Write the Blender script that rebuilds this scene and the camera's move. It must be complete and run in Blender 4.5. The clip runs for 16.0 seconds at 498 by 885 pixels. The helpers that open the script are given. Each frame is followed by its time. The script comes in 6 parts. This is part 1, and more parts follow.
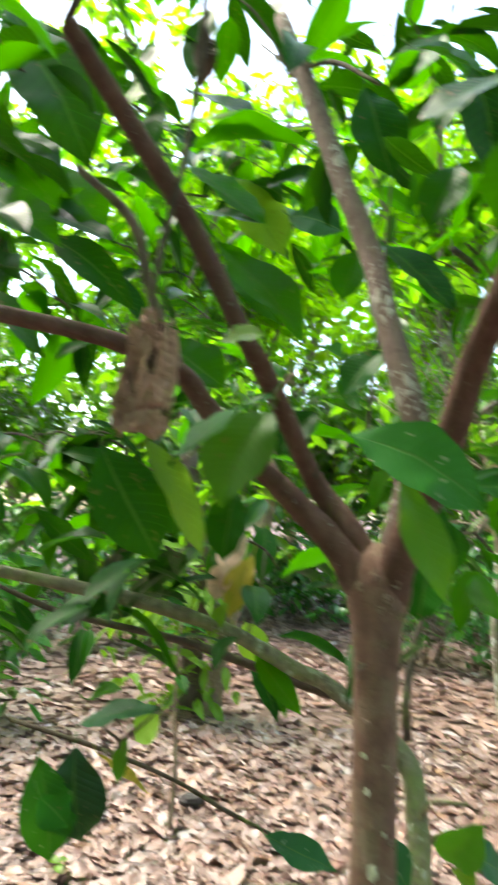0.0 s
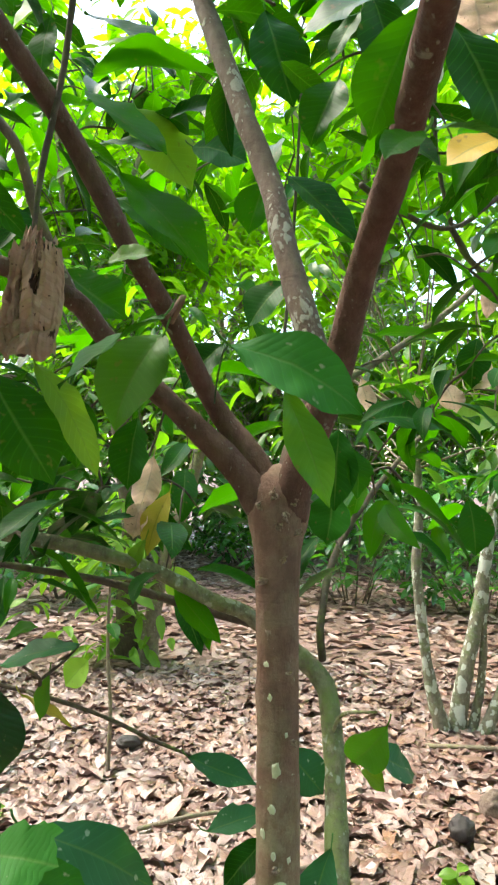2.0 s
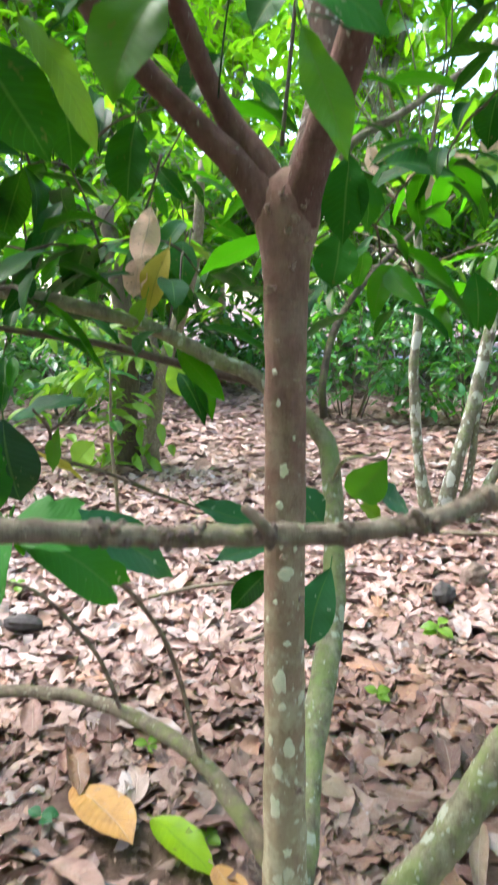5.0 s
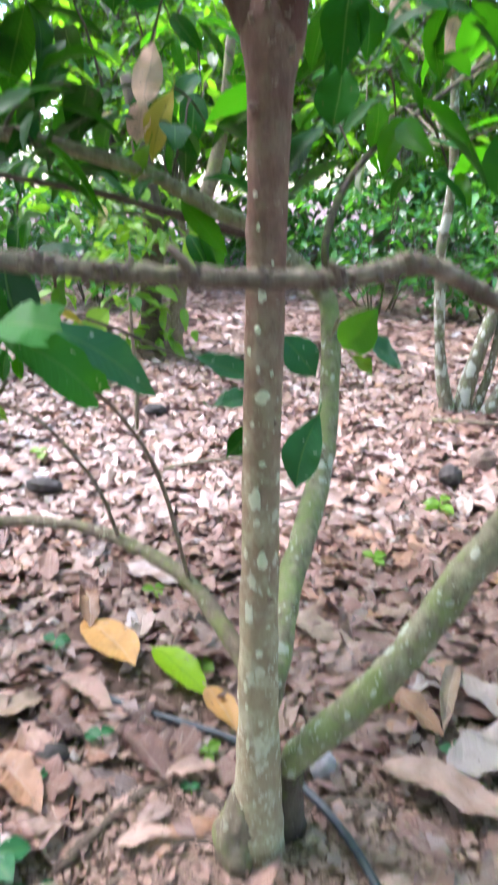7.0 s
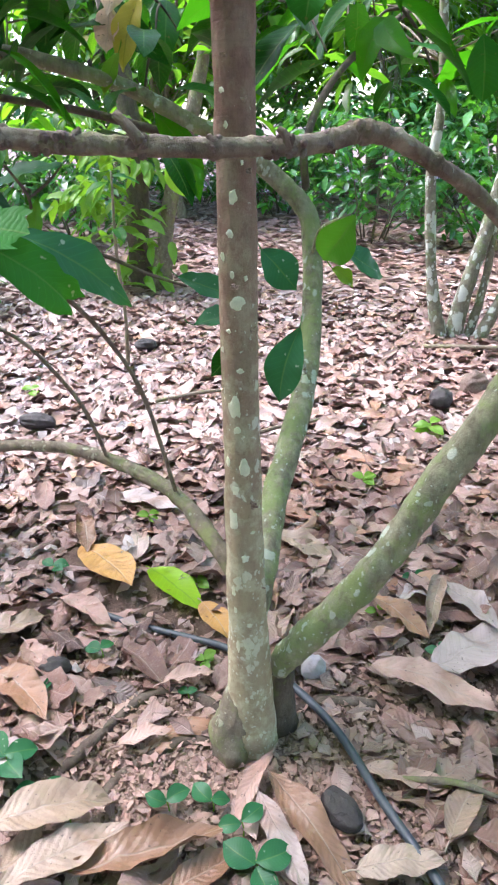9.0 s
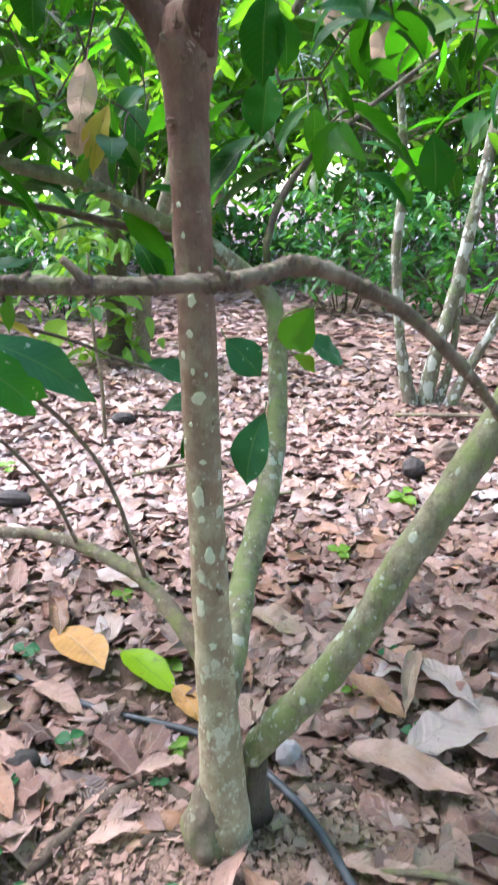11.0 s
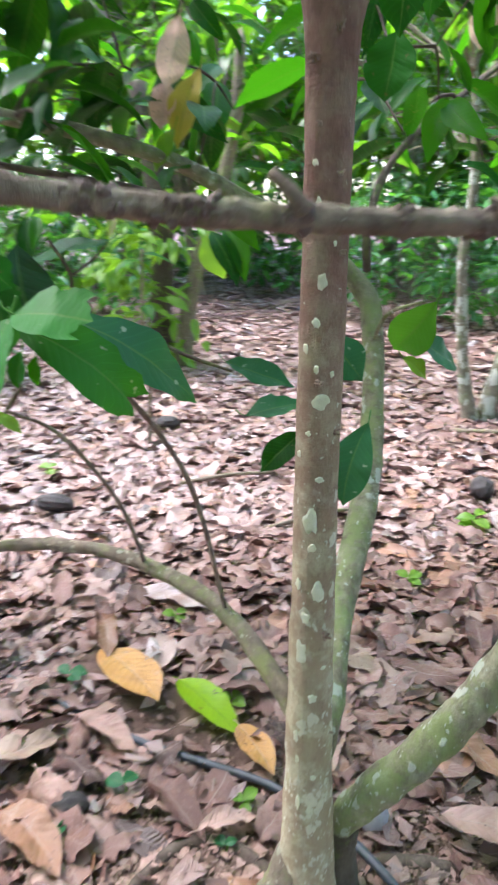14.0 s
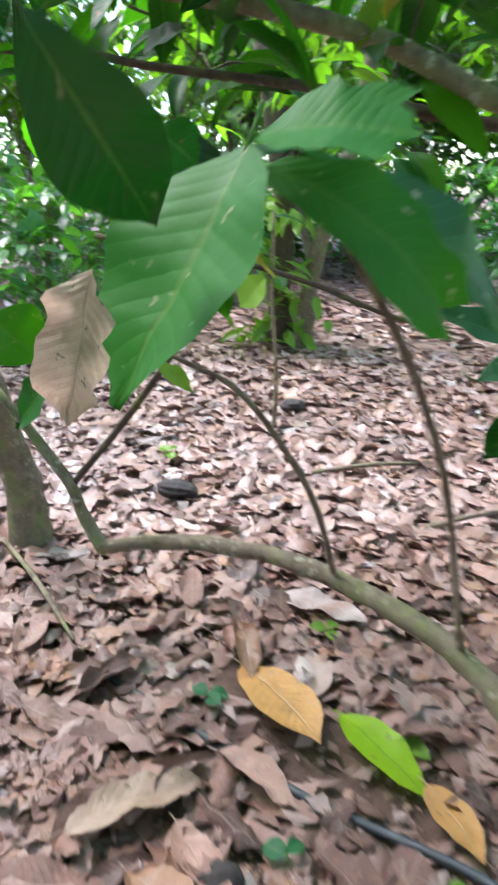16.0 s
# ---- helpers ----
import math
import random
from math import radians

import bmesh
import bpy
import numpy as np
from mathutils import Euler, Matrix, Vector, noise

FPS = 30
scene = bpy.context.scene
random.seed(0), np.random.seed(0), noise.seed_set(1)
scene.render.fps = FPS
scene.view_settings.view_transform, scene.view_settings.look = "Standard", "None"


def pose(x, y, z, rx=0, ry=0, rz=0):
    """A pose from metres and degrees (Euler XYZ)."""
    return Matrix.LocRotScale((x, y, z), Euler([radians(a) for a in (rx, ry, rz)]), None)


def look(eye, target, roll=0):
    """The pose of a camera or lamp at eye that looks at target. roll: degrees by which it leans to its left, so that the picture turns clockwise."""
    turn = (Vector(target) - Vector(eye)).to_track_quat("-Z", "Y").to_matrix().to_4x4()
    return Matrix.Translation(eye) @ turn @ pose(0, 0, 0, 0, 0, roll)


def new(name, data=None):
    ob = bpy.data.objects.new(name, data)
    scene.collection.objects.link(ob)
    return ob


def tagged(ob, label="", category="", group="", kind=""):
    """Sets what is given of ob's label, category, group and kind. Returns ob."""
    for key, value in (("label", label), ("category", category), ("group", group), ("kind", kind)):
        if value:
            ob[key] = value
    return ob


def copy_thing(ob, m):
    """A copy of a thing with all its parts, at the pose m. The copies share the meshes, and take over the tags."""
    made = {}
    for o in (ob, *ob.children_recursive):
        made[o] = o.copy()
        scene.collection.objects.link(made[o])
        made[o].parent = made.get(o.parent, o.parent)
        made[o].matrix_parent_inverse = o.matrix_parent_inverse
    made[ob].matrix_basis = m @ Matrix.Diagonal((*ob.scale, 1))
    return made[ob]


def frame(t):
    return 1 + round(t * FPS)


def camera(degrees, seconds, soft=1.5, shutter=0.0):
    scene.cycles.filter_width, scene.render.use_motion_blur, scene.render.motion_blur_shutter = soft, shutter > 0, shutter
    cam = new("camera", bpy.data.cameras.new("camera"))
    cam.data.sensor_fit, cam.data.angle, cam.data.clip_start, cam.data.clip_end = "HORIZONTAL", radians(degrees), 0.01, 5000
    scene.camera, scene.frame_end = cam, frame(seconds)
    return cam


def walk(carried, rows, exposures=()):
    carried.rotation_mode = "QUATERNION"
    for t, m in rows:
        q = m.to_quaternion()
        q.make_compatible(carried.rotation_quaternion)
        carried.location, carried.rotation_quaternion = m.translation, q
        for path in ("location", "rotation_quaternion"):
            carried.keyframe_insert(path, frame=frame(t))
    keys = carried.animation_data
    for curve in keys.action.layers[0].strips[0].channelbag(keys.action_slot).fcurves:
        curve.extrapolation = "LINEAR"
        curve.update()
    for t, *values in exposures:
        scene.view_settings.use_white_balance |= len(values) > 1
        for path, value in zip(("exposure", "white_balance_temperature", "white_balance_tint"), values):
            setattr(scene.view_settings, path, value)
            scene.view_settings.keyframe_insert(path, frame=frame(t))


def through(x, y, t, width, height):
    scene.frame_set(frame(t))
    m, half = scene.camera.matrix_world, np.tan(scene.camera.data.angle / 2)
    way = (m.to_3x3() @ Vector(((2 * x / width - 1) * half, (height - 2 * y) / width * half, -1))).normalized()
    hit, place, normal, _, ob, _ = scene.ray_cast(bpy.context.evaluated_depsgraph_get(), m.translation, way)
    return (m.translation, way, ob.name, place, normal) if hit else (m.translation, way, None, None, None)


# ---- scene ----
cam = camera(40.8, 16.0, soft=2.2, shutter=0.95)
PATH = [
    (0, (0.15, 0.27, 1.456), (-0.095, 2.244, 1.665), 2.1),
    (0.5, (0.186, 0.266, 1.442), (0.088, 2.258, 1.583), 0.8),
    (1, (0.185, 0.261, 1.432), (0.113, 2.257, 1.539), 0.9),
    (1.5, (0.193, 0.267, 1.429), (0.154, 2.265, 1.507), -0.3),
    (2, (0.196, 0.267, 1.418), (0.149, 2.265, 1.495), -0.1),
    (2.5, (0.192, 0.266, 1.395), (0.152, 2.265, 1.398), -0.1),
    (3, (0.188, 0.278, 1.374), (0.155, 2.275, 1.27), -0.3),
    (3.5, (0.187, 0.284, 1.361), (0.151, 2.279, 1.233), -0.7),
    (4, (0.179, 0.268, 1.321), (0.146, 2.257, 1.113), 0.0),
    (4.2, (0.177, 0.27, 1.309), (0.155, 2.254, 1.053), -0.1),
    (6.3, (0.204, 0.246, 1.207), (0.14, 2.146, 0.586), -1.2),
    (6.5, (0.22, 0.237, 1.203), (0.137, 2.128, 0.557), -0.5),
    (7, (0.253, 0.201, 1.173), (0.131, 2.07, 0.472), 0.7),
    (7.5, (0.258, 0.184, 1.133), (0.12, 1.983, 0.27), -0.1),
    (8, (0.265, 0.171, 1.131), (0.158, 1.961, 0.246), -0.2),
    (8.5, (0.274, 0.168, 1.132), (0.158, 1.962, 0.256), -0.3),
    (9, (0.284, 0.169, 1.132), (0.17, 1.97, 0.27), -1.1),
    (9.2, (0.285, 0.168, 1.135), (0.169, 1.971, 0.276), -1.5),
    (11.3, (0.317, 0.163, 1.185), (0.258, 2.053, 0.536), -1.5),
    (11.5, (0.31, 0.166, 1.19), (0.198, 2.06, 0.559), -1.6),
    (12, (0.302, 0.164, 1.198), (0.081, 2.048, 0.564), -2.5),
    (12.5, (0.286, 0.169, 1.188), (0.024, 2.045, 0.547), -2.3),
    (13, (0.282, 0.188, 1.166), (0.057, 2.05, 0.472), -1.6),
    (13.5, (0.255, 0.219, 1.149), (-0.023, 2.068, 0.439), -2.4),
    (14, (0.182, 0.324, 1.124), (0.045, 2.205, 0.46), -0.0),
    (14.5, (0.12, 0.385, 1.094), (0.143, 2.267, 0.42), -0.1),
    (15, (0.077, 0.439, 1.069), (-0.091, 2.301, 0.359), -1.7),
    (15.5, (0.026, 0.492, 1.037), (-0.268, 2.329, 0.303), -1.0),
    (16, (-0.018, 0.592, 0.996), (-0.432, 2.424, 0.309), -1.3),
]
walk(cam, [(t, look(eye, target, roll)) for t, eye, target, roll in PATH], exposures=((0.0, 2.97, 7350, 2), (4.0, 3.08, 6800, 6), (6.5, 3.25, 5980, 18), (12.0, 3.2, 5950, 18), (14.5, 3.12, 6050, 16), (16.0, 2.85, 6100, 12)))

# ---- light ----
world = bpy.data.worlds.new("sky")
scene.world = world
world.use_nodes = True
wn = world.node_tree
sky = wn.nodes.new("ShaderNodeTexSky")
sky.sky_type, sky.sun_disc = "NISHITA", False
sky.sun_elevation, sky.sun_rotation = radians(58), radians(-67)
sky.air_density, sky.dust_density = 1.0, 2.0
wn.nodes["Background"].inputs["Strength"].default_value = 0.14
wn.links.new(sky.outputs[0], wn.nodes["Background"].inputs["Color"])
sun = new("sun", bpy.data.lights.new("sun", "SUN"))
sun.data.energy, sun.data.angle, sun.data.color = 0.7, radians(26), (1.0, 0.985, 0.96)
sun.matrix_world = look((-9.2, 3.9, 16.0), (0, 0, 0))


# ---- small tools ----
def curve_points(pts, steps=6):
    """Catmull-Rom through the points."""
    p = [np.array(q, float) for q in pts]
    p = [2 * p[0] - p[1]] + p + [2 * p[-1] - p[-2]]
    out = []
    for i in range(1, len(p) - 2):
        a, b, c, d = p[i - 1:i + 3]
        for k in range(steps):
            t = k / steps
            out.append(0.5 * (2 * b + (c - a) * t + (2 * a - 5 * b + 4 * c - d) * t * t + (3 * b - a - 3 * c + d) * t ** 3))
    out.append(p[-2])
    return np.array(out)


def mesh_np(name, verts, quads, uvs=None, mat=None, smooth=True):
    me = bpy.data.meshes.new(name)
    verts, quads = np.asarray(verts, np.float32), np.asarray(quads, np.int32)
    n = len(quads)
    me.vertices.add(len(verts))
    me.vertices.foreach_set("co", verts.ravel())
    me.loops.add(n * 4)
    me.loops.foreach_set("vertex_index", quads.ravel())
    me.polygons.add(n)
    me.polygons.foreach_set("loop_start", np.arange(0, n * 4, 4, dtype=np.int32))
    if uvs is not None:
        layer = me.uv_layers.new(name="UVMap")
        layer.data.foreach_set("uv", np.asarray(uvs, np.float32)[quads.ravel()].ravel())
    me.update(calc_edges=True)
    me.validate()
    if smooth:
        me.polygons.foreach_set("use_smooth", [True] * len(me.polygons))
    if mat:
        me.materials.append(mat)
    return me


def part(name, me, parent, label=""):
    ob = new(name, me)
    ob.parent = parent
    if label:
        ob["label"] = label
    return ob


def thing(name, label, category, at=(0, 0, 0), group="", kind=""):
    ob = new(name)
    ob.empty_display_size = 0.05
    ob.matrix_basis = Matrix.Translation(at)
    return tagged(ob, label, category, group, kind)


def tube_data(pts, radii, sides=10, steps=6, rough=0.12, seed=0, knots=0.0, at=(0, 0, 0)):
    c = curve_points(pts, steps)
    r = curve_points([(x, 0, 0) for x in radii], steps)[:, 0]
    n = len(c)
    tan = np.gradient(c, axis=0)
    tan /= np.linalg.norm(tan, axis=1)[:, None]
    ref = np.array([0.31, 0.2, 0.93]) if abs(tan[0][2]) < 0.8 else np.array([0.9, 0.3, 0.1])
    verts, uvs = [], []
    arc = np.concatenate([[0], np.cumsum(np.linalg.norm(np.diff(c, axis=0), axis=1))])
    pick = random.Random(seed)
    rings = [(pick.uniform(0, arc[-1]), pick.uniform(0.0022, 0.006), pick.uniform(0.15, 0.6), pick.uniform(0, 6.3)) for _ in range(int(arc[-1] / 0.011))] if knots else []
    for i in range(n):
        a = ref - tan[i] * (ref @ tan[i])
        a /= np.linalg.norm(a)
        ref = a
        b = np.cross(tan[i], a)
        for k in range(sides):
            w = 2 * math.pi * k / sides
            d = a * math.cos(w) + b * math.sin(w)
            q = Vector(c[i] * 22 + d * 1.3 + seed * 7.7)
            rr = r[i] * (1 + rough * noise.noise(q) + 0.5 * rough * noise.noise(q * 3))
            for s0, wide, high, turn in rings:
                if abs(arc[i] - s0) < 4 * wide:
                    rr += r[i] * knots * high * math.exp(-((arc[i] - s0) / wide) ** 2) * (0.25 + max(0.0, math.cos(w - turn)) ** 2 + 0.5 * abs(noise.noise(Vector((w * 1.7, s0 * 90, seed)))))
            verts.append(c[i] + d * rr - np.array(at))
            uvs.append((i / (n - 1), k / sides))
    quads = [(i * sides + k, i * sides + (k + 1) % sides, (i + 1) * sides + (k + 1) % sides, (i + 1) * sides + k)
             for i in range(n - 1) for k in range(sides)]
    # caps, drawn in to a point
    for e, ring in ((0, 0), (n - 1, n - 1)):
        base = len(verts)
        out = -tan[0] if e == 0 else tan[-1]
        for k in range(sides):
            verts.append(c[e] + out * r[e] * 0.35 + (np.array(verts[ring * sides + k]) + np.array(at) - c[e]) * 0.15 - np.array(at))
            uvs.append((0 if e == 0 else 1, k / sides))
        for k in range(sides):
            f = (ring * sides + k, ring * sides + (k + 1) % sides, base + (k + 1) % sides, base + k)
            quads.append(f[::-1] if e == 0 else f)
    return np.array(verts), np.array(quads), np.array(uvs)


def tube(name, pts, radii, mat, parent, sides=10, steps=6, rough=0.12, seed=0, knots=0.0, at=(0, 0, 0), label=""):
    return part(name, mesh_np(name, *tube_data(pts, radii, sides, steps, rough, seed, knots, at), mat), parent, label)


def leaf_data(rng, nu=8, nv=4, ratio=0.36, fold=0.25, droop=0.6, curl=0.0, wave=0.015, bite=0.0, crumple=0.0, torn=0.0, blunt=0.8, fat=(0.82, 1.0)):
    """A leaf one long: base at the origin, along x, its upper side to z."""
    u = np.linspace(0, 1, nu + 1)
    v = np.linspace(-1, 1, nv + 1)
    w = np.sin(np.pi * np.clip(u, 0, 1) ** rng.uniform(*fat)) ** blunt
    w = np.where(u > 0.86, w * (1 - 0.35 * np.sin((u - 0.86) / 0.14 * math.pi)), w) + 0.012
    ang = droop * (u - 0.35) + rng.uniform(-0.1, 0.1)
    dx = np.concatenate([[0], np.cumsum((np.cos(ang[1:]) + np.cos(ang[:-1])) / 2)]) / nu
    dz = -np.concatenate([[0], np.cumsum((np.sin(ang[1:]) + np.sin(ang[:-1])) / 2)]) / nu
    ph, side = rng.uniform(0, 6.3), rng.uniform(-0.06, 0.06)
    V, U = np.meshgrid(v, u)
    if torn:
        w = np.sin(np.pi * np.clip(u * (1 - torn), 0, 1) ** 0.9) ** 0.8 + 0.012
    half = ratio / 2 * w[:, None] * np.ones_like(V)
    if bite:
        edge = 1 - bite * (0.5 + 0.5 * np.sin(23 * U + ph)) * (np.sin(9 * U + 2 * ph) > 0.2) * (V > 0)
        half = half * edge
    if curl:
        cc = curl * (0.75 + 0.5 * np.sin(3 * U + ph))
        y, z = half * np.sin(cc * V) / cc, half * (1 - np.cos(cc * V)) / cc
    else:
        y, z = half * V * math.cos(fold), half * np.abs(V) * math.sin(fold)
    z = z + wave * np.sin(11 * U + ph + (V > 0) * 1.7) * np.abs(V) + 0.6 * wave * np.sin(23 * U + 2 * ph) * V
    x = dx[:, None] + torn * 0.24 * U ** 3 * (np.sin(5.0 * V + ph) + 0.6 * np.sin(13.0 * V + 2 * ph))
    y = y + side * np.sin(np.pi * U)
    z = z + dz[:, None]
    verts = np.stack([x, y, z], -1).reshape(-1, 3)
    verts[:, :3] -= verts[nv // 2]
    if crumple:
        sh = Vector(rng.uniform(0, 50, 3))
        for k in range(len(verts)):
            q = Vector(verts[k]) * 5.5 + sh
            verts[k] += np.array((0.15 * noise.noise(q), 0.22 * noise.noise(q + Vector((9, 0, 0))), noise.noise(q + Vector((0, 9, 0))) + 0.5 * noise.noise(q * 2.1))) * crumple
    uv = np.stack([U, V * 0.5 + 0.5], -1).reshape(-1, 2)
    m = nv + 1
    quads = np.array([(i * m + k, (i + 1) * m + k, (i + 1) * m + k + 1, i * m + k + 1) for i in range(nu) for k in range(nv)])
    return verts, quads, uv


def frames_of(dirs, ups):
    """Rotation matrices with x along dirs and z near ups."""
    x = dirs / np.linalg.norm(dirs, axis=1)[:, None]
    z = ups - x * np.sum(ups * x, 1)[:, None]
    z /= np.linalg.norm(z, axis=1)[:, None] + 1e-9
    y = np.cross(z, x)
    return np.stack([x, y, z], -1)


def many_leaves(name, kinds, places, rots, sizes, rng, mat):
    """Join copies of the leaf shapes into one mesh."""
    vs, qs, us, off = [], [], [], 0
    pick = rng.integers(0, len(kinds), len(places))
    for k, (v, q, uv) in enumerate(kinds):
        idx = np.where(pick == k)[0]
        if not len(idx):
            continue
        vv = np.einsum("nij,mj->nmi", rots[idx], v) * sizes[idx][:, None, None] + places[idx][:, None, :]
        vs.append(vv.reshape(-1, 3))
        qs.append((q[None] + off + (np.arange(len(idx)) * len(v))[:, None, None]).reshape(-1, 4))
        us.append(np.tile(uv, (len(idx), 1)))
        off += len(idx) * len(v)
    return mesh_np(name, np.concatenate(vs), np.concatenate(qs), np.concatenate(us), mat)


# ---- materials ----
class Nodes:
    """Short hand for a node tree."""

    def __init__(self, name):
        self.mat = bpy.data.materials.new(name)
        self.mat.use_nodes = True
        self.t = self.mat.node_tree
        self.bsdf = self.t.nodes["Principled BSDF"]
        self.out = self.t.nodes["Material Output"]

    def put(self, sock, val):
        if isinstance(val, bpy.types.NodeSocket):
            self.t.links.new(val, sock)
        else:
            sock.default_value = val

    def math(self, op, a, b=0.0, clamp=False):
        n = self.t.nodes.new("ShaderNodeMath")
        n.operation, n.use_clamp = op, clamp
        self.put(n.inputs[0], a), self.put(n.inputs[1], b)
        return n.outputs[0]

    def mix(self, f, a, b):
        n = self.t.nodes.new("ShaderNodeMix")
        n.data_type = "RGBA"
        self.put(n.inputs[0], f), self.put(n.inputs[6], a), self.put(n.inputs[7], b)
        return n.outputs[2]

    def noise(self, vec, scale, detail=4.0, rough=0.6):
        n = self.t.nodes.new("ShaderNodeTexNoise")
        n.inputs["Scale"].default_value, n.inputs["Detail"].default_value, n.inputs["Roughness"].default_value = scale, detail, rough
        if vec is not None:
            self.put(n.inputs["Vector"], vec)
        return n.outputs["Fac"]

    def discs(self, vec, scale):
        """Distance to scattered points, each with a reach of its own."""
        n = self.t.nodes.new("ShaderNodeTexVoronoi")
        n.inputs["Scale"].default_value = scale
        self.put(n.inputs["Vector"], vec)
        own = self.split(n.outputs["Color"])[0]
        return self.math("DIVIDE", n.outputs["Distance"], self.math("ADD", self.math("MULTIPLY", self.math("MULTIPLY", own, own), 1.25), 0.12))

    def ramp(self, f, stops):
        n = self.t.nodes.new("ShaderNodeValToRGB")
        while len(n.color_ramp.elements) < len(stops):
            n.color_ramp.elements.new(0.5)
        for e, (p, c) in zip(n.color_ramp.elements, stops):
            e.position, e.color = p, (*c, 1)
        self.put(n.inputs[0], f)
        return n.outputs[0]

    def step(self, f, lo, hi):
        n = self.t.nodes.new("ShaderNodeMapRange")
        n.inputs[1].default_value, n.inputs[2].default_value = lo, hi
        self.put(n.inputs[0], f)
        return n.outputs[0]

    def coords(self, kind="Object"):
        return self.t.nodes.new("ShaderNodeTexCoord").outputs[kind]

    def split(self, vec):
        n = self.t.nodes.new("ShaderNodeSeparateXYZ")
        self.put(n.inputs[0], vec)
        return n.outputs

    def chance(self):
        a = self.t.nodes.new("ShaderNodeObjectInfo").outputs["Random"]
        b = self.t.nodes.new("ShaderNodeNewGeometry").outputs["Random Per Island"]
        return self.math("FRACT", self.math("ADD", a, b))

    def bump(self, height, strength, dist=0.002):
        n = self.t.nodes.new("ShaderNodeBump")
        n.inputs["Strength"].default_value, n.inputs["Distance"].default_value = strength, dist
        self.put(n.inputs["Height"], height)
        self.put(self.bsdf.inputs["Normal"], n.outputs[0])
        return n.outputs[0]


def veins(n):
    """Midrib and side veins from the leaf's own coordinates: (midrib, side, u, |v|)."""
    xyz = n.split(n.coords("UV"))
    u, v = xyz[0], n.math("ABSOLUTE", n.math("MULTIPLY", n.math("SUBTRACT", xyz[1], 0.5), 2.0))
    mid = n.math("SUBTRACT", 1.0, n.step(v, 0.015, 0.07), clamp=True)
    phase = n.math("SUBTRACT", n.math("MULTIPLY", u, 13.0), n.math("MULTIPLY", v, 2.2))
    saw = n.math("ABSOLUTE", n.math("SUBTRACT", n.math("FRACT", phase), 0.5))
    side = n.math("SUBTRACT", 1.0, n.step(saw, 0.0, 0.09), clamp=True)
    return mid, side, u, v, saw


def leaf_material(name, stops, glow, through=0.35, rough=0.36, spots=(0.16, 0.10, 0.04), gloss=0.24, relief=0.10, vary=0.0):
    n = Nodes(name)
    mid, side, u, v, saw = veins(n)
    obj = n.coords("Object")
    col = n.ramp(n.chance(), stops)
    patch = n.noise(obj, 14.0, 3.0)
    col = n.mix(n.math("MULTIPLY", n.step(patch, 0.35, 0.75), 0.35), col, tuple(c * 1.5 for c in stops[len(stops) // 2][1]) + (1,))
    col = n.mix(n.math("MULTIPLY", side, 0.4), col, tuple(c * 1.7 for c in stops[-1][1]) + (1,))
    col = n.mix(n.math("MULTIPLY", mid, 0.5), col, (0.13, 0.24, 0.05, 1))
    spot = n.step(n.noise(obj, 60.0, 2.0), 0.66, 0.72)
    col = n.mix(n.math("MULTIPLY", spot, 0.8), col, (*spots, 1))
    n.put(n.bsdf.inputs["Base Color"], col)
    n.put(n.bsdf.inputs["Roughness"], n.math("ADD", n.math("MULTIPLY", patch, 0.3), rough - 0.12))
    n.bsdf.inputs["Specular IOR Level"].default_value = gloss
    puff = n.math("SINE", n.math("MULTIPLY", saw, 3.14159))
    h = n.math("ADD", n.math("MULTIPLY", puff, 0.5), n.math("MULTIPLY", n.noise(obj, 70.0, 3.0), 0.7))
    h = n.math("SUBTRACT", h, n.math("MULTIPLY", mid, 0.8))
    nor = n.bump(h, relief, 0.002)
    tr = n.t.nodes.new("ShaderNodeBsdfTranslucent")
    n.put(tr.inputs["Color"], n.mix(n.math("MULTIPLY", n.math("MAXIMUM", n.math("MULTIPLY", side, 0.5), mid), 0.5), (*glow, 1), tuple(g * 0.55 for g in glow) + (1,)))
    n.put(tr.inputs["Normal"], nor)
    ms = n.t.nodes.new("ShaderNodeMixShader")
    ms.inputs[0].default_value = through
    if vary:
        own = n.math("FRACT", n.math("MULTIPLY", n.chance(), 7.31))
        n.put(ms.inputs[0], n.math("ADD", n.math("MULTIPLY", n.math("POWER", own, 3.0), vary), through))
    n.t.links.new(n.bsdf.outputs[0], ms.inputs[1])
    n.t.links.new(tr.outputs[0], ms.inputs[2])
    n.t.links.new(ms.outputs[0], n.out.inputs["Surface"])
    return n.mat


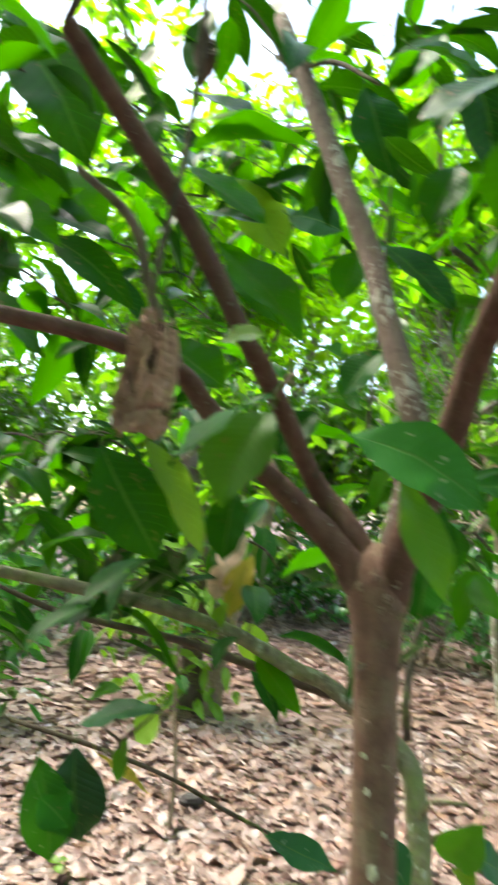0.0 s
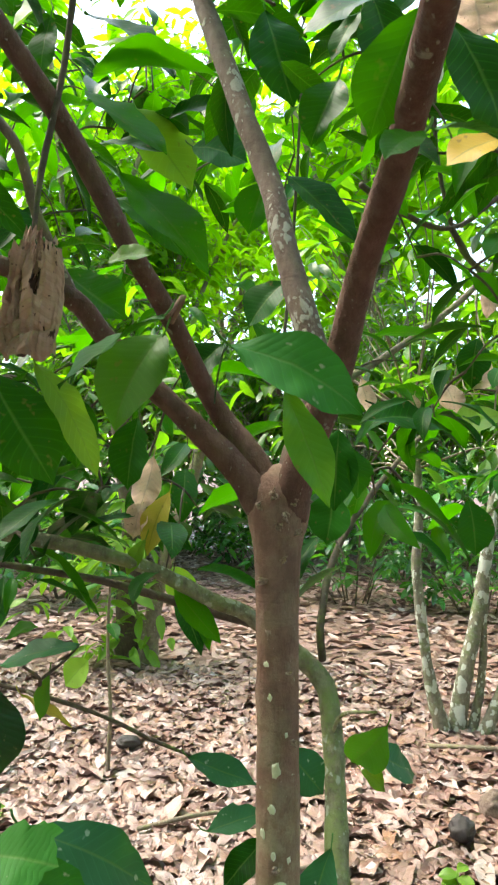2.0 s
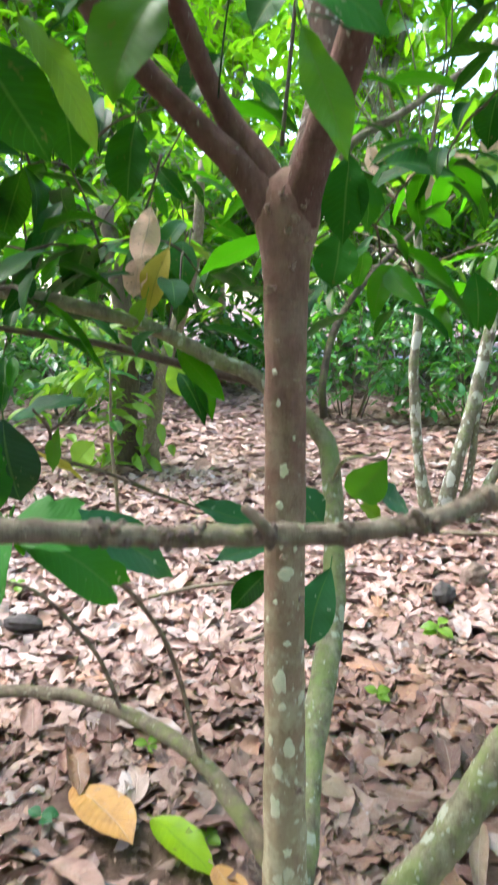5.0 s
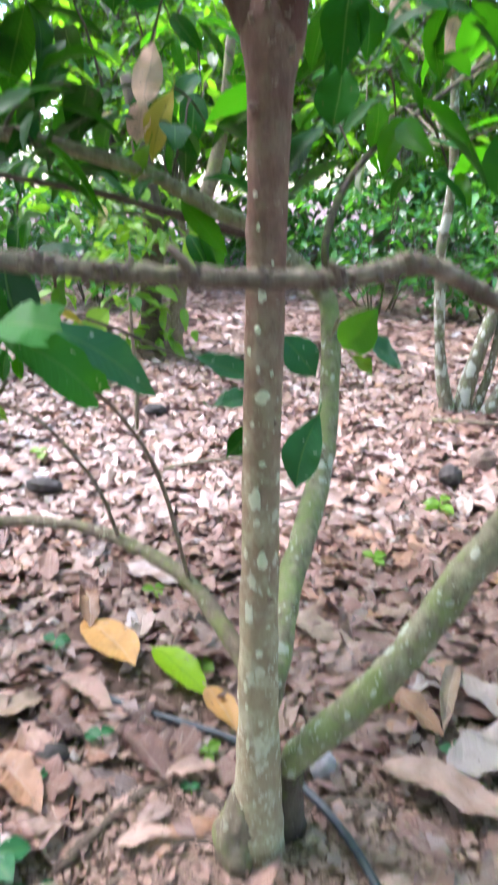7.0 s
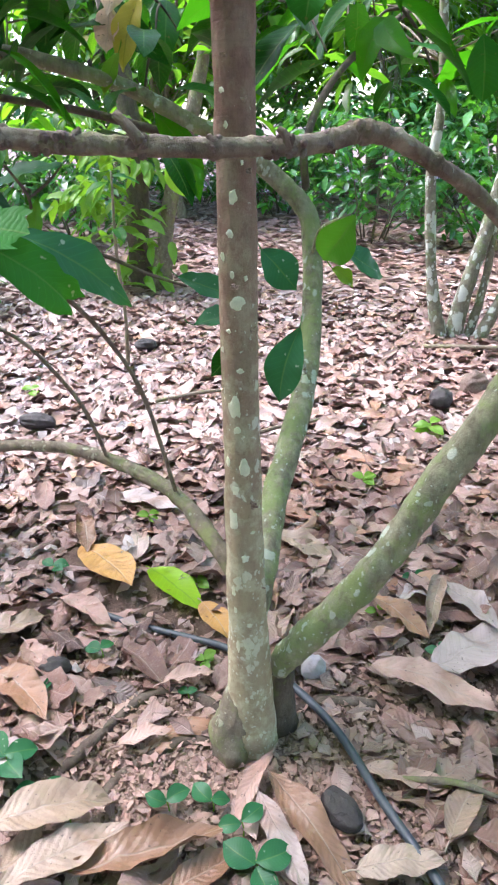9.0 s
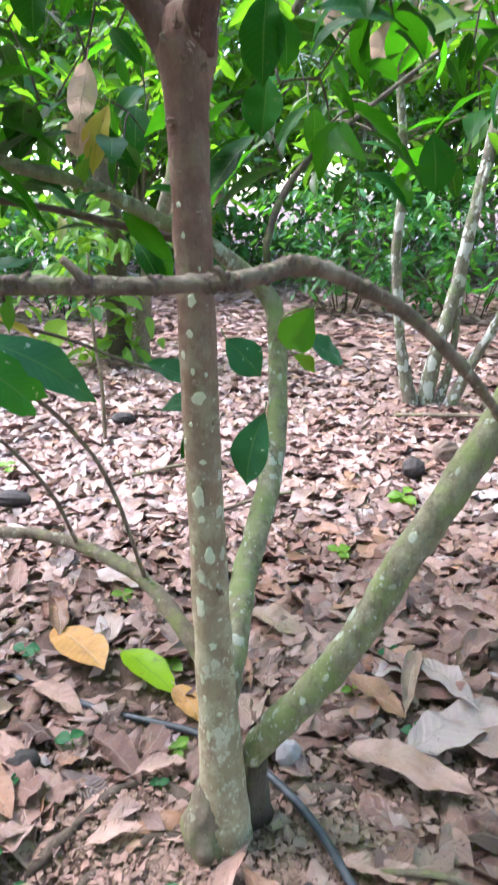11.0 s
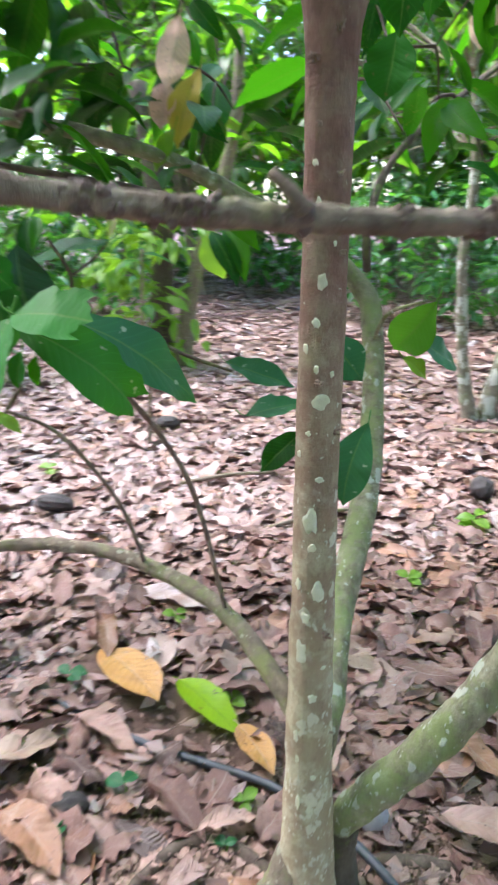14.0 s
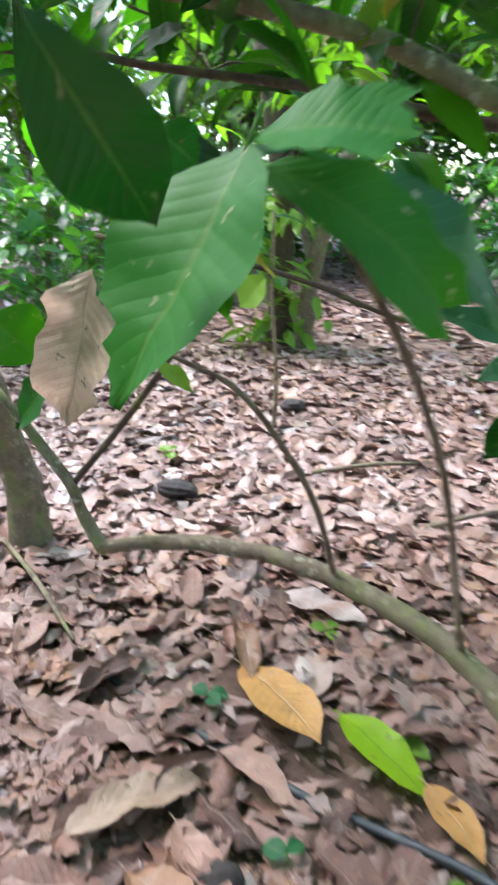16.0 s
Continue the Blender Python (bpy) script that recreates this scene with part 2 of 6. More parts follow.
def dead_leaf_material(name, stops, through=0.08, rough=0.55, gloss=0.5):
    n = Nodes(name)
    mid, side, u, v, saw = veins(n)
    obj = n.coords("Object")
    ch = n.chance()
    col = n.ramp(ch, stops)
    blot = n.noise(obj, 18.0, 5.0, 0.65)
    col = n.mix(n.math("MULTIPLY", n.step(blot, 0.5, 0.75), 0.4), col, (0.12, 0.062, 0.046, 1))
    col = n.mix(n.math("MULTIPLY", n.step(n.noise(obj, 8.3, 3.0), 0.55, 0.68), 0.5), col, (0.27, 0.135, 0.085, 1))
    col = n.mix(n.math("MULTIPLY", n.step(n.noise(obj, 31.0, 4.0), 0.56, 0.72), 0.4), col, (0.40, 0.30, 0.25, 1))
    col = n.mix(n.math("MULTIPLY", side, 0.24), col, n.mix(0.55, col, (0.06, 0.035, 0.028, 1)))
    col = n.mix(n.math("MULTIPLY", mid, 0.4), col, (0.40, 0.31, 0.26, 1))
    col = n.mix(n.math("MULTIPLY", n.step(n.noise(obj, 120.0, 2.0), 0.67, 0.72), 0.7), col, (0.035, 0.022, 0.018, 1))
    n.put(n.bsdf.inputs["Base Color"], col)
    n.put(n.bsdf.inputs["Roughness"], n.math("ADD", n.math("MULTIPLY", blot, 0.35), rough - 0.17))
    n.bsdf.inputs["Specular IOR Level"].default_value = gloss
    h = n.math("ADD", n.math("MULTIPLY", saw, 0.6), n.math("MULTIPLY", n.noise(obj, 55.0, 5.0, 0.7), 1.2))
    nor = n.bump(n.math("SUBTRACT", h, n.math("MULTIPLY", mid, 0.4)), 0.6, 0.004)
    tr = n.t.nodes.new("ShaderNodeBsdfTranslucent")
    n.put(tr.inputs["Color"], col)
    ms = n.t.nodes.new("ShaderNodeMixShader")
    ms.inputs[0].default_value = through
    n.t.links.new(n.bsdf.outputs[0], ms.inputs[1])
    n.t.links.new(tr.outputs[0], ms.inputs[2])
    n.t.links.new(ms.outputs[0], n.out.inputs["Surface"])
    return n.mat


def bark_material(name, base, second, lichen, amount, moss=(0.16, 0.19, 0.06), mossy=0.0, low=None, spot_scale=38.0):
    """Bark with streaks, pale lichen discs and moss. low: (colour, from z, to z) of the older bark near the ground."""
    n = Nodes(name)
    obj = n.coords("Object")
    st = n.t.nodes.new("ShaderNodeMapping")
    st.inputs["Scale"].default_value = (1, 1, 0.28)
    n.put(st.inputs[0], obj)
    streak = n.noise(st.outputs[0], 55.0, 6.0, 0.65)
    fine = n.noise(obj, 170.0, 5.0, 0.7)
    big = n.noise(obj, 9.0, 3.0)
    col = n.mix(n.step(streak, 0.35, 0.68), (*base, 1), (*second, 1))
    mottle = n.noise(obj, 34.0, 6.0, 0.7)
    col = n.mix(n.math("MULTIPLY", n.step(mottle, 0.52, 0.66), 0.6), col, tuple(c * 0.55 for c in second) + (1,))
    col = n.mix(n.math("MULTIPLY", n.step(mottle, 0.46, 0.34), 0.5), col, tuple(min(0.8, c * 1.5 + 0.02) for c in base) + (1,))
    rg = n.t.nodes.new("ShaderNodeMapping")
    rg.inputs["Scale"].default_value = (0.35, 0.35, 2.6)
    n.put(rg.inputs[0], obj)
    ring = n.step(n.noise(rg.outputs[0], 34.0, 4.0, 0.6), 0.56, 0.68)
    col = n.mix(n.math("MULTIPLY", ring, 0.2), col, tuple(c * 0.5 for c in base) + (1,))
    dens = n.step(big, 0.3, 0.7)
    if low:
        z = n.split(obj)[2]
        k = n.step(n.math("ADD", z, n.math("MULTIPLY", n.math("SUBTRACT", big, 0.5), 0.5)), low[2], low[1])
        col = n.mix(n.math("MULTIPLY", k, n.math("ADD", n.math("MULTIPLY", n.step(streak, 0.7, 0.34), 0.42), 0.5)), col, (*low[0], 1))
        crust = n.math("MULTIPLY", n.step(n.noise(obj, 24.0, 5.0, 0.65), 0.47, 0.60), n.math("ADD", n.math("MULTIPLY", k, 0.7), 0.12))
        col = n.mix(crust, col, (0.54, 0.49, 0.33, 1))
        dens = n.math("MULTIPLY", dens, n.math("ADD", n.math("MULTIPLY", k, 0.75), 0.2))
    if mossy:
        m = n.step(n.noise(obj, 13.0, 5.0, 0.7), 0.72 - mossy * 0.5, 0.86 - mossy * 0.5)
        col = n.mix(n.math("MULTIPLY", m, 0.8), col, (*moss, 1))
    warp = n.t.nodes.new("ShaderNodeMix")
    warp.data_type = "VECTOR"
    warp.inputs[0].default_value = 0.02
    tex = n.t.nodes.new("ShaderNodeTexNoise")
    tex.inputs["Scale"].default_value = 60.0
    n.put(tex.inputs["Vector"], obj)
    n.put(warp.inputs[4], obj), n.put(warp.inputs[5], tex.outputs["Color"])
    tall_map = n.t.nodes.new("ShaderNodeMapping")
    tall_map.inputs["Scale"].default_value = (1, 1, 0.62)
    n.put(tall_map.inputs[0], warp.outputs[1])
    d = n.math("MINIMUM", n.discs(tall_map.outputs[0], spot_scale), n.math("MULTIPLY", n.discs(tall_map.outputs[0], spot_scale * 2.1), 1.2))
    lim = n.math("MULTIPLY", dens, amount)
    spot = n.step(n.math("SUBTRACT", lim, d), 0.0, 0.10)
    film = n.math("MULTIPLY", n.step(n.noise(obj, spot_scale * 0.7, 6.0, 0.75), 0.56, 0.66), n.math("MULTIPLY", dens, amount))
    spot = n.math("MAXIMUM", spot, film)
    tone = n.mix(n.noise(obj, 30.0, 2.0), (*lichen, 1), tuple(c * 0.72 for c in lichen) + (1,))
    col = n.mix(n.math("MULTIPLY", spot, 0.85), col, tone)
    n.put(n.bsdf.inputs["Base Color"], n.mix(n.math("MULTIPLY", n.step(fine, 0.55, 0.75), 0.4), col, tuple(c * 0.5 for c in base) + (1,)))
    n.bsdf.inputs["Roughness"].default_value = 0.85
    n.bsdf.inputs["Specular IOR Level"].default_value = 0.25
    h = n.math("ADD", n.math("MULTIPLY", streak, 1.0), n.math("SUBTRACT", n.math("MULTIPLY", fine, 0.5), n.math("MULTIPLY", ring, 0.12)))
    n.bump(n.math("ADD", h, n.math("MULTIPLY", spot, 0.4)), 0.8, 0.005)
    return n.mat


def plain_material(name, base, second, scale, rough, bump=0.4, dist=0.003, metal=0.0):
    n = Nodes(name)
    obj = n.coords("Object")
    f = n.noise(obj, scale, 6.0, 0.65)
    col = n.mix(n.step(f, 0.35, 0.7), (*base, 1), (*second, 1))
    col = n.mix(n.math("MULTIPLY", n.step(n.noise(obj, scale * 6, 3.0), 0.55, 0.75), 0.4), col, tuple(c * 0.55 for c in base) + (1,))
    n.put(n.bsdf.inputs["Base Color"], col)
    n.bsdf.inputs["Roughness"].default_value = rough
    n.bump(n.math("ADD", f, n.math("MULTIPLY", n.noise(obj, scale * 7, 4.0), 0.6)), bump, dist)
    return n.mat


LEAF_M = leaf_material("leaf_mature", [(0.0, (0.003, 0.030, 0.003)), (0.5, (0.006, 0.052, 0.005)), (0.85, (0.009, 0.076, 0.007)), (1.0, (0.020, 0.125, 0.012))], (0.10, 0.46, 0.004), 0.05, 0.40, gloss=0.10, relief=0.14, vary=0.55)
LEAF_Y = leaf_material("leaf_young", [(0.0, (0.09, 0.2, 0.03)), (0.5, (0.13, 0.26, 0.035)), (1.0, (0.18, 0.32, 0.05))], (0.28, 0.55, 0.02), 0.4)
LEAF_GOLD = leaf_material("leaf_gold", [(0.0, (0.48, 0.30, 0.02)), (1.0, (0.52, 0.34, 0.03))], (0.6, 0.42, 0.02), 0.3, 0.45)
LEAF_W = leaf_material("leaf_yellow", [(0.0, (0.38, 0.34, 0.06)), (1.0, (0.46, 0.37, 0.07))], (0.56, 0.48, 0.04), 0.35, 0.5)
# High crowns: leaf green brightened as if the sun shone on it.
LEAF_FAR_SUNLIT = leaf_material("leaf_canopy_sunlit", [(0.0, (0.006, 0.04, 0.007)), (0.5, (0.016, 0.09, 0.012)), (0.75, (0.05, 0.16, 0.02)), (0.95, (0.13, 0.28, 0.035)), (1.0, (0.36, 0.27, 0.08))], (0.38, 0.76, 0.014), 0.6, 0.40, gloss=0.15, vary=0.25)
# Lower crowns: the same leaf darkened, their shade is in the colour.
LEAF_LOW_SHADED = leaf_material("leaf_plantation_shaded", [(0.0, (0.003, 0.026, 0.005)), (0.5, (0.007, 0.052, 0.008)), (0.8, (0.016, 0.092, 0.014)), (0.96, (0.07, 0.2, 0.028)), (1.0, (0.30, 0.20, 0.08))], (0.28, 0.70, 0.012), 0.22, 0.36, gloss=0.18, vary=0.5)
# Shrubs: own glossy dark green, lowered further for the shade under the trees.
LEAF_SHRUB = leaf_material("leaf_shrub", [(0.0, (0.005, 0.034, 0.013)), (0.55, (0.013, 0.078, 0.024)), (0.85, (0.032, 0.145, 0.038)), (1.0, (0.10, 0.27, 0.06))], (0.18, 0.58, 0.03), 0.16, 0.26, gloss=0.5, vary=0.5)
LEAF_B = leaf_material("leaf_blade", [(0.0, (0.022, 0.125, 0.014)), (1.0, (0.028, 0.145, 0.018))], (0.09, 0.42, 0.010), 0.14, 0.46, (0.40, 0.36, 0.24), 0.14, 0.2)
LEAF_D = leaf_material("leaf_deep", [(0.0, (0.002, 0.034, 0.008)), (1.0, (0.003, 0.044, 0.010))], (0.03, 0.26, 0.01), 0.06, 0.28, (0.3, 0.24, 0.14), 0.5, 0.4)
LEAF_S = leaf_material("leaf_bluish", [(0.0, (0.016, 0.09, 0.034)), (1.0, (0.026, 0.12, 0.044))], (0.06, 0.32, 0.03), 0.16, 0.4, (0.42, 0.46, 0.34), 0.3, 0.16)
LEAF_T = dead_leaf_material("leaf_dry", [(0.0, (0.72, 0.48, 0.35)), (0.5, (0.76, 0.52, 0.39)), (1.0, (0.78, 0.56, 0.43))], 0.42)
LEAF_K = dead_leaf_material("leaf_black", [(0.0, (0.05, 0.035, 0.028)), (1.0, (0.08, 0.055, 0.04))], 0.03, 0.7)
LITTER = dead_leaf_material("leaf_litter", [(0.0, (0.095, 0.046, 0.038)), (0.10, (0.19, 0.098, 0.082)), (0.38, (0.27, 0.148, 0.122)), (0.6, (0.33, 0.205, 0.178)), (0.76, (0.37, 0.26, 0.245)), (0.84, (0.27, 0.16, 0.135)), (0.92, (0.33, 0.165, 0.10)), (1.0, (0.43, 0.39, 0.40))], 0.05, 0.36, 0.9)
# Range of browns for the near litter, with darker low stops than LITTER.
LITTER_NEAR = dead_leaf_material("leaf_litter_near", [(0.0, (0.06, 0.028, 0.022)), (0.16, (0.16, 0.078, 0.062)), (0.42, (0.26, 0.134, 0.106)), (0.64, (0.33, 0.192, 0.158)), (0.8, (0.38, 0.25, 0.215)), (0.87, (0.27, 0.145, 0.108)), (0.94, (0.36, 0.18, 0.105)), (1.0, (0.42, 0.35, 0.335))], 0.05, 0.40, 0.6)
LITTER_PALE = dead_leaf_material("leaf_litter_pale", [(0.0, (0.35, 0.245, 0.19)), (0.5, (0.40, 0.295, 0.235)), (1.0, (0.43, 0.335, 0.275))], 0.06, 0.46)
LITTER_TAN = dead_leaf_material("leaf_litter_tan", [(0.0, (0.30, 0.20, 0.145)), (1.0, (0.37, 0.26, 0.19))], 0.06, 0.44)
LITTER_ROSE = dead_leaf_material("leaf_litter_rose", [(0.0, (0.42, 0.245, 0.20)), (1.0, (0.52, 0.345, 0.29))], 0.05, 0.46)
LITTER_BROWN = dead_leaf_material("leaf_litter_brown", [(0.0, (0.17, 0.085, 0.05)), (1.0, (0.26, 0.14, 0.085))], 0.04, 0.36)
LITTER_RUST = dead_leaf_material("leaf_litter_rust", [(0.0, (0.28, 0.135, 0.075)), (1.0, (0.34, 0.175, 0.10))], 0.05, 0.45)
LITTER_MAUVE = dead_leaf_material("leaf_litter_mauve", [(0.0, (0.36, 0.265, 0.245)), (1.0, (0.44, 0.345, 0.325))], 0.05, 0.42)
LEAF_LIME = leaf_material("leaf_lime", [(0.0, (0.2, 0.37, 0.008)), (1.0, (0.24, 0.40, 0.01))], (0.38, 0.6, 0.01), 0.3, 0.4)
LEAF_G = leaf_material("leaf_green", [(0.0, (0.03, 0.13, 0.015)), (0.6, (0.05, 0.18, 0.02)), (1.0, (0.07, 0.21, 0.025))], (0.17, 0.46, 0.015), 0.36, 0.42)
LITTER_ORANGE = dead_leaf_material("leaf_orange", [(0.0, (0.50, 0.24, 0.06)), (1.0, (0.53, 0.28, 0.09))], 0.1, 0.45)
HUSK = dead_leaf_material("dry_husk", [(0.0, (0.54, 0.315, 0.235)), (1.0, (0.58, 0.35, 0.265))], 0.05, 0.85, 0.2)
# Near-black husk colour for the shaded inside of the withered bundle.
HUSK_SHADE = dead_leaf_material("husk_shade", [(0.0, (0.09, 0.055, 0.045)), (1.0, (0.12, 0.075, 0.06))], 0.02, 0.8)
BARK = bark_material("bark_brown", (0.20, 0.106, 0.08), (0.28, 0.165, 0.125), (0.76, 0.73, 0.56), 0.9, low=((0.45, 0.37, 0.235), 0.40, 1.12), spot_scale=58.0)
# Reddish limb bark, darkened to carry the shade of the leaves around it.
BARK_TOP_SHADED = bark_material("bark_reddish_shaded", (0.125, 0.064, 0.05), (0.19, 0.108, 0.083), (0.36, 0.33, 0.26), 0.4, spot_scale=60.0)
BARK_LIMB = bark_material("bark_limb", (0.13, 0.085, 0.068), (0.21, 0.155, 0.13), (0.46, 0.44, 0.38), 0.7, spot_scale=50.0)
BARK_MOSS = bark_material("bark_mossy", (0.33, 0.31, 0.205), (0.17, 0.14, 0.095), (0.60, 0.62, 0.50), 0.6, moss=(0.245, 0.30, 0.11), mossy=0.5, spot_scale=46.0)
BARK_BRANCH = bark_material("bark_branch", (0.30, 0.24, 0.18), (0.14, 0.092, 0.07), (0.42, 0.38, 0.28), 0.34, moss=(0.22, 0.23, 0.10), mossy=0.35, spot_scale=70.0)
KNOT = plain_material("knot_bark", (0.12, 0.075, 0.06), (0.25, 0.185, 0.155), 160.0, 0.9, 0.8, 0.002)
BARK_GREY = bark_material("bark_grey", (0.25, 0.20, 0.145), (0.17, 0.13, 0.10), (0.46, 0.43, 0.32), 0.5, moss=(0.22, 0.24, 0.09), mossy=0.45, spot_scale=60.0)
BARK_ROOT = bark_material("bark_root", (0.15, 0.112, 0.09), (0.10, 0.072, 0.058), (0.26, 0.21, 0.17), 0.35, moss=(0.15, 0.13, 0.08), mossy=0.25, spot_scale=60.0)
BARK_PALE = bark_material("bark_lichened", (0.24, 0.22, 0.16), (0.14, 0.12, 0.09), (0.66, 0.68, 0.60), 1.1, moss=(0.16, 0.21, 0.08), mossy=0.42, spot_scale=18.0)
BARK_DARK = bark_material("bark_dark", (0.085, 0.065, 0.05), (0.14, 0.105, 0.08), (0.4, 0.4, 0.32), 0.2, mossy=0.4)
SOIL = plain_material("soil", (0.125, 0.076, 0.06), (0.225, 0.145, 0.116), 24.0, 0.95, 1.0, 0.02)
CRUMB = plain_material("soil_crumb", (0.24, 0.155, 0.125), (0.35, 0.24, 0.20), 60.0, 0.95)
HOSE = plain_material("black_plastic", (0.04, 0.048, 0.06), (0.062, 0.072, 0.088), 30.0, 0.45, 0.15, 0.001)
LICHEN = plain_material("lichen", (0.62, 0.61, 0.44), (0.74, 0.73, 0.55), 90.0, 0.9, 0.5, 0.001)
CUSHION = plain_material("flower_cushion", (0.24, 0.15, 0.11), (0.44, 0.33, 0.25), 120.0, 0.9, 0.8, 0.002)
POD = plain_material("dark_pod", (0.028, 0.022, 0.022), (0.065, 0.05, 0.048), 40.0, 0.6, 0.8, 0.006)
STONE = plain_material("pale_stone", (0.32, 0.28, 0.29), (0.42, 0.38, 0.38), 20.0, 0.8, 0.5, 0.004)

rng = np.random.default_rng(11)
LEAF_KINDS = [leaf_data(rng, 6, 4, rng.uniform(0.3, 0.42), rng.uniform(0.1, 0.45), rng.uniform(0.3, 1.1), 0, 0.018) for _ in range(7)]
FAR_KINDS = [leaf_data(rng, 4, 2, rng.uniform(0.3, 0.42), rng.uniform(0.1, 0.45), rng.uniform(0.4, 1.2), 0, 0.0) for _ in range(7)]
SMALL_KINDS = [leaf_data(rng, 4, 2, rng.uniform(0.36, 0.5), rng.uniform(0.1, 0.4), rng.uniform(0.2, 0.9), 0, 0.0) for _ in range(5)]
DEAD_KINDS = [leaf_data(rng, 9, 4, rng.uniform(0.36, 0.52), 0, rng.uniform(-0.8, 0.8), rng.choice([-1, 1]) * rng.uniform(0.3, 1.2), rng.uniform(0.015, 0.05), 0.45 * (i % 3 == 0), rng.uniform(0.05, 0.12), 0.3 * (i % 4 == 1), 0.68) for i in range(28)]


# ---- ground ----
TRUNK = (0.219, 1.13)


def ground_z(x, y):
    """Height of the soil: nearly level, a shallow dip at the trunk and a hollow beside it."""
    d2 = (x - TRUNK[0]) ** 2 + (y - TRUNK[1]) ** 2
    hollow = (x + 0.10) ** 2 + (y - 1.02) ** 2
    z = -0.014 * math.exp(-d2 / 0.02) - 0.055 * math.exp(-hollow / 0.006)
    return z + 0.012 * noise.noise(Vector((x * 2.3, y * 2.3, 0))) + 0.03 * noise.noise(Vector((x * 0.5, y * 0.5, 4)))


def spread(fine_lo, fine_hi, step, far):
    mid = list(np.arange(fine_lo, fine_hi + 1e-6, step))
    lo, hi, s = [], [], step
    while not lo or lo[-1] > -far:
        s *= 1.35
        lo.append((lo[-1] if lo else fine_lo) - s)
        hi.append((hi[-1] if hi else fine_hi) + s)
    return np.array(lo[::-1] + mid + hi)


gx, gy = spread(-1.2, 1.6, 0.035, 300.0), spread(0.3, 3.2, 0.035, 300.0)
gv = [(x, y, ground_z(x, y)) for y in gy for x in gx]
gn = len(gx)
gq = [(j * gn + i, j * gn + i + 1, (j + 1) * gn + i + 1, (j + 1) * gn + i) for j in range(len(gy) - 1) for i in range(gn - 1)]
ground = tagged(new("ground", mesh_np("ground", gv, gq, None, SOIL)), "reddish-brown plantation soil strewn with dry leaves", "ground", kind="structure")


# ---- trees of the plantation ----
def unit(v):
    return v / np.linalg.norm(v)


def cluster_leaves(rng, centres, per, spread_r, size, down=0.55):
    """Leaves that hang round the ends of twigs: places, turns and sizes."""
    P, Dv, S = [], [], []
    for c in centres:
        k = rng.integers(per[0], per[1] + 1)
        a = rng.uniform(0, 2 * math.pi, k)
        out = np.stack([np.cos(a), np.sin(a), -down + rng.normal(0, 0.35, k)], 1)
        P.append(np.array(c) + np.stack([np.cos(a), np.sin(a), 0 * a], 1) * spread_r * rng.uniform(0.1, 1, (k, 1)) + rng.normal(0, spread_r * 0.35, (k, 3)))
        Dv.append(out)
        S.append(rng.uniform(*size, k))
    P, Dv, S = np.concatenate(P), np.concatenate(Dv), np.concatenate(S)
    ups = np.array([0, 0, 1.0]) + rng.normal(0, 0.35, (len(P), 3))
    return P, frames_of(Dv, ups), S


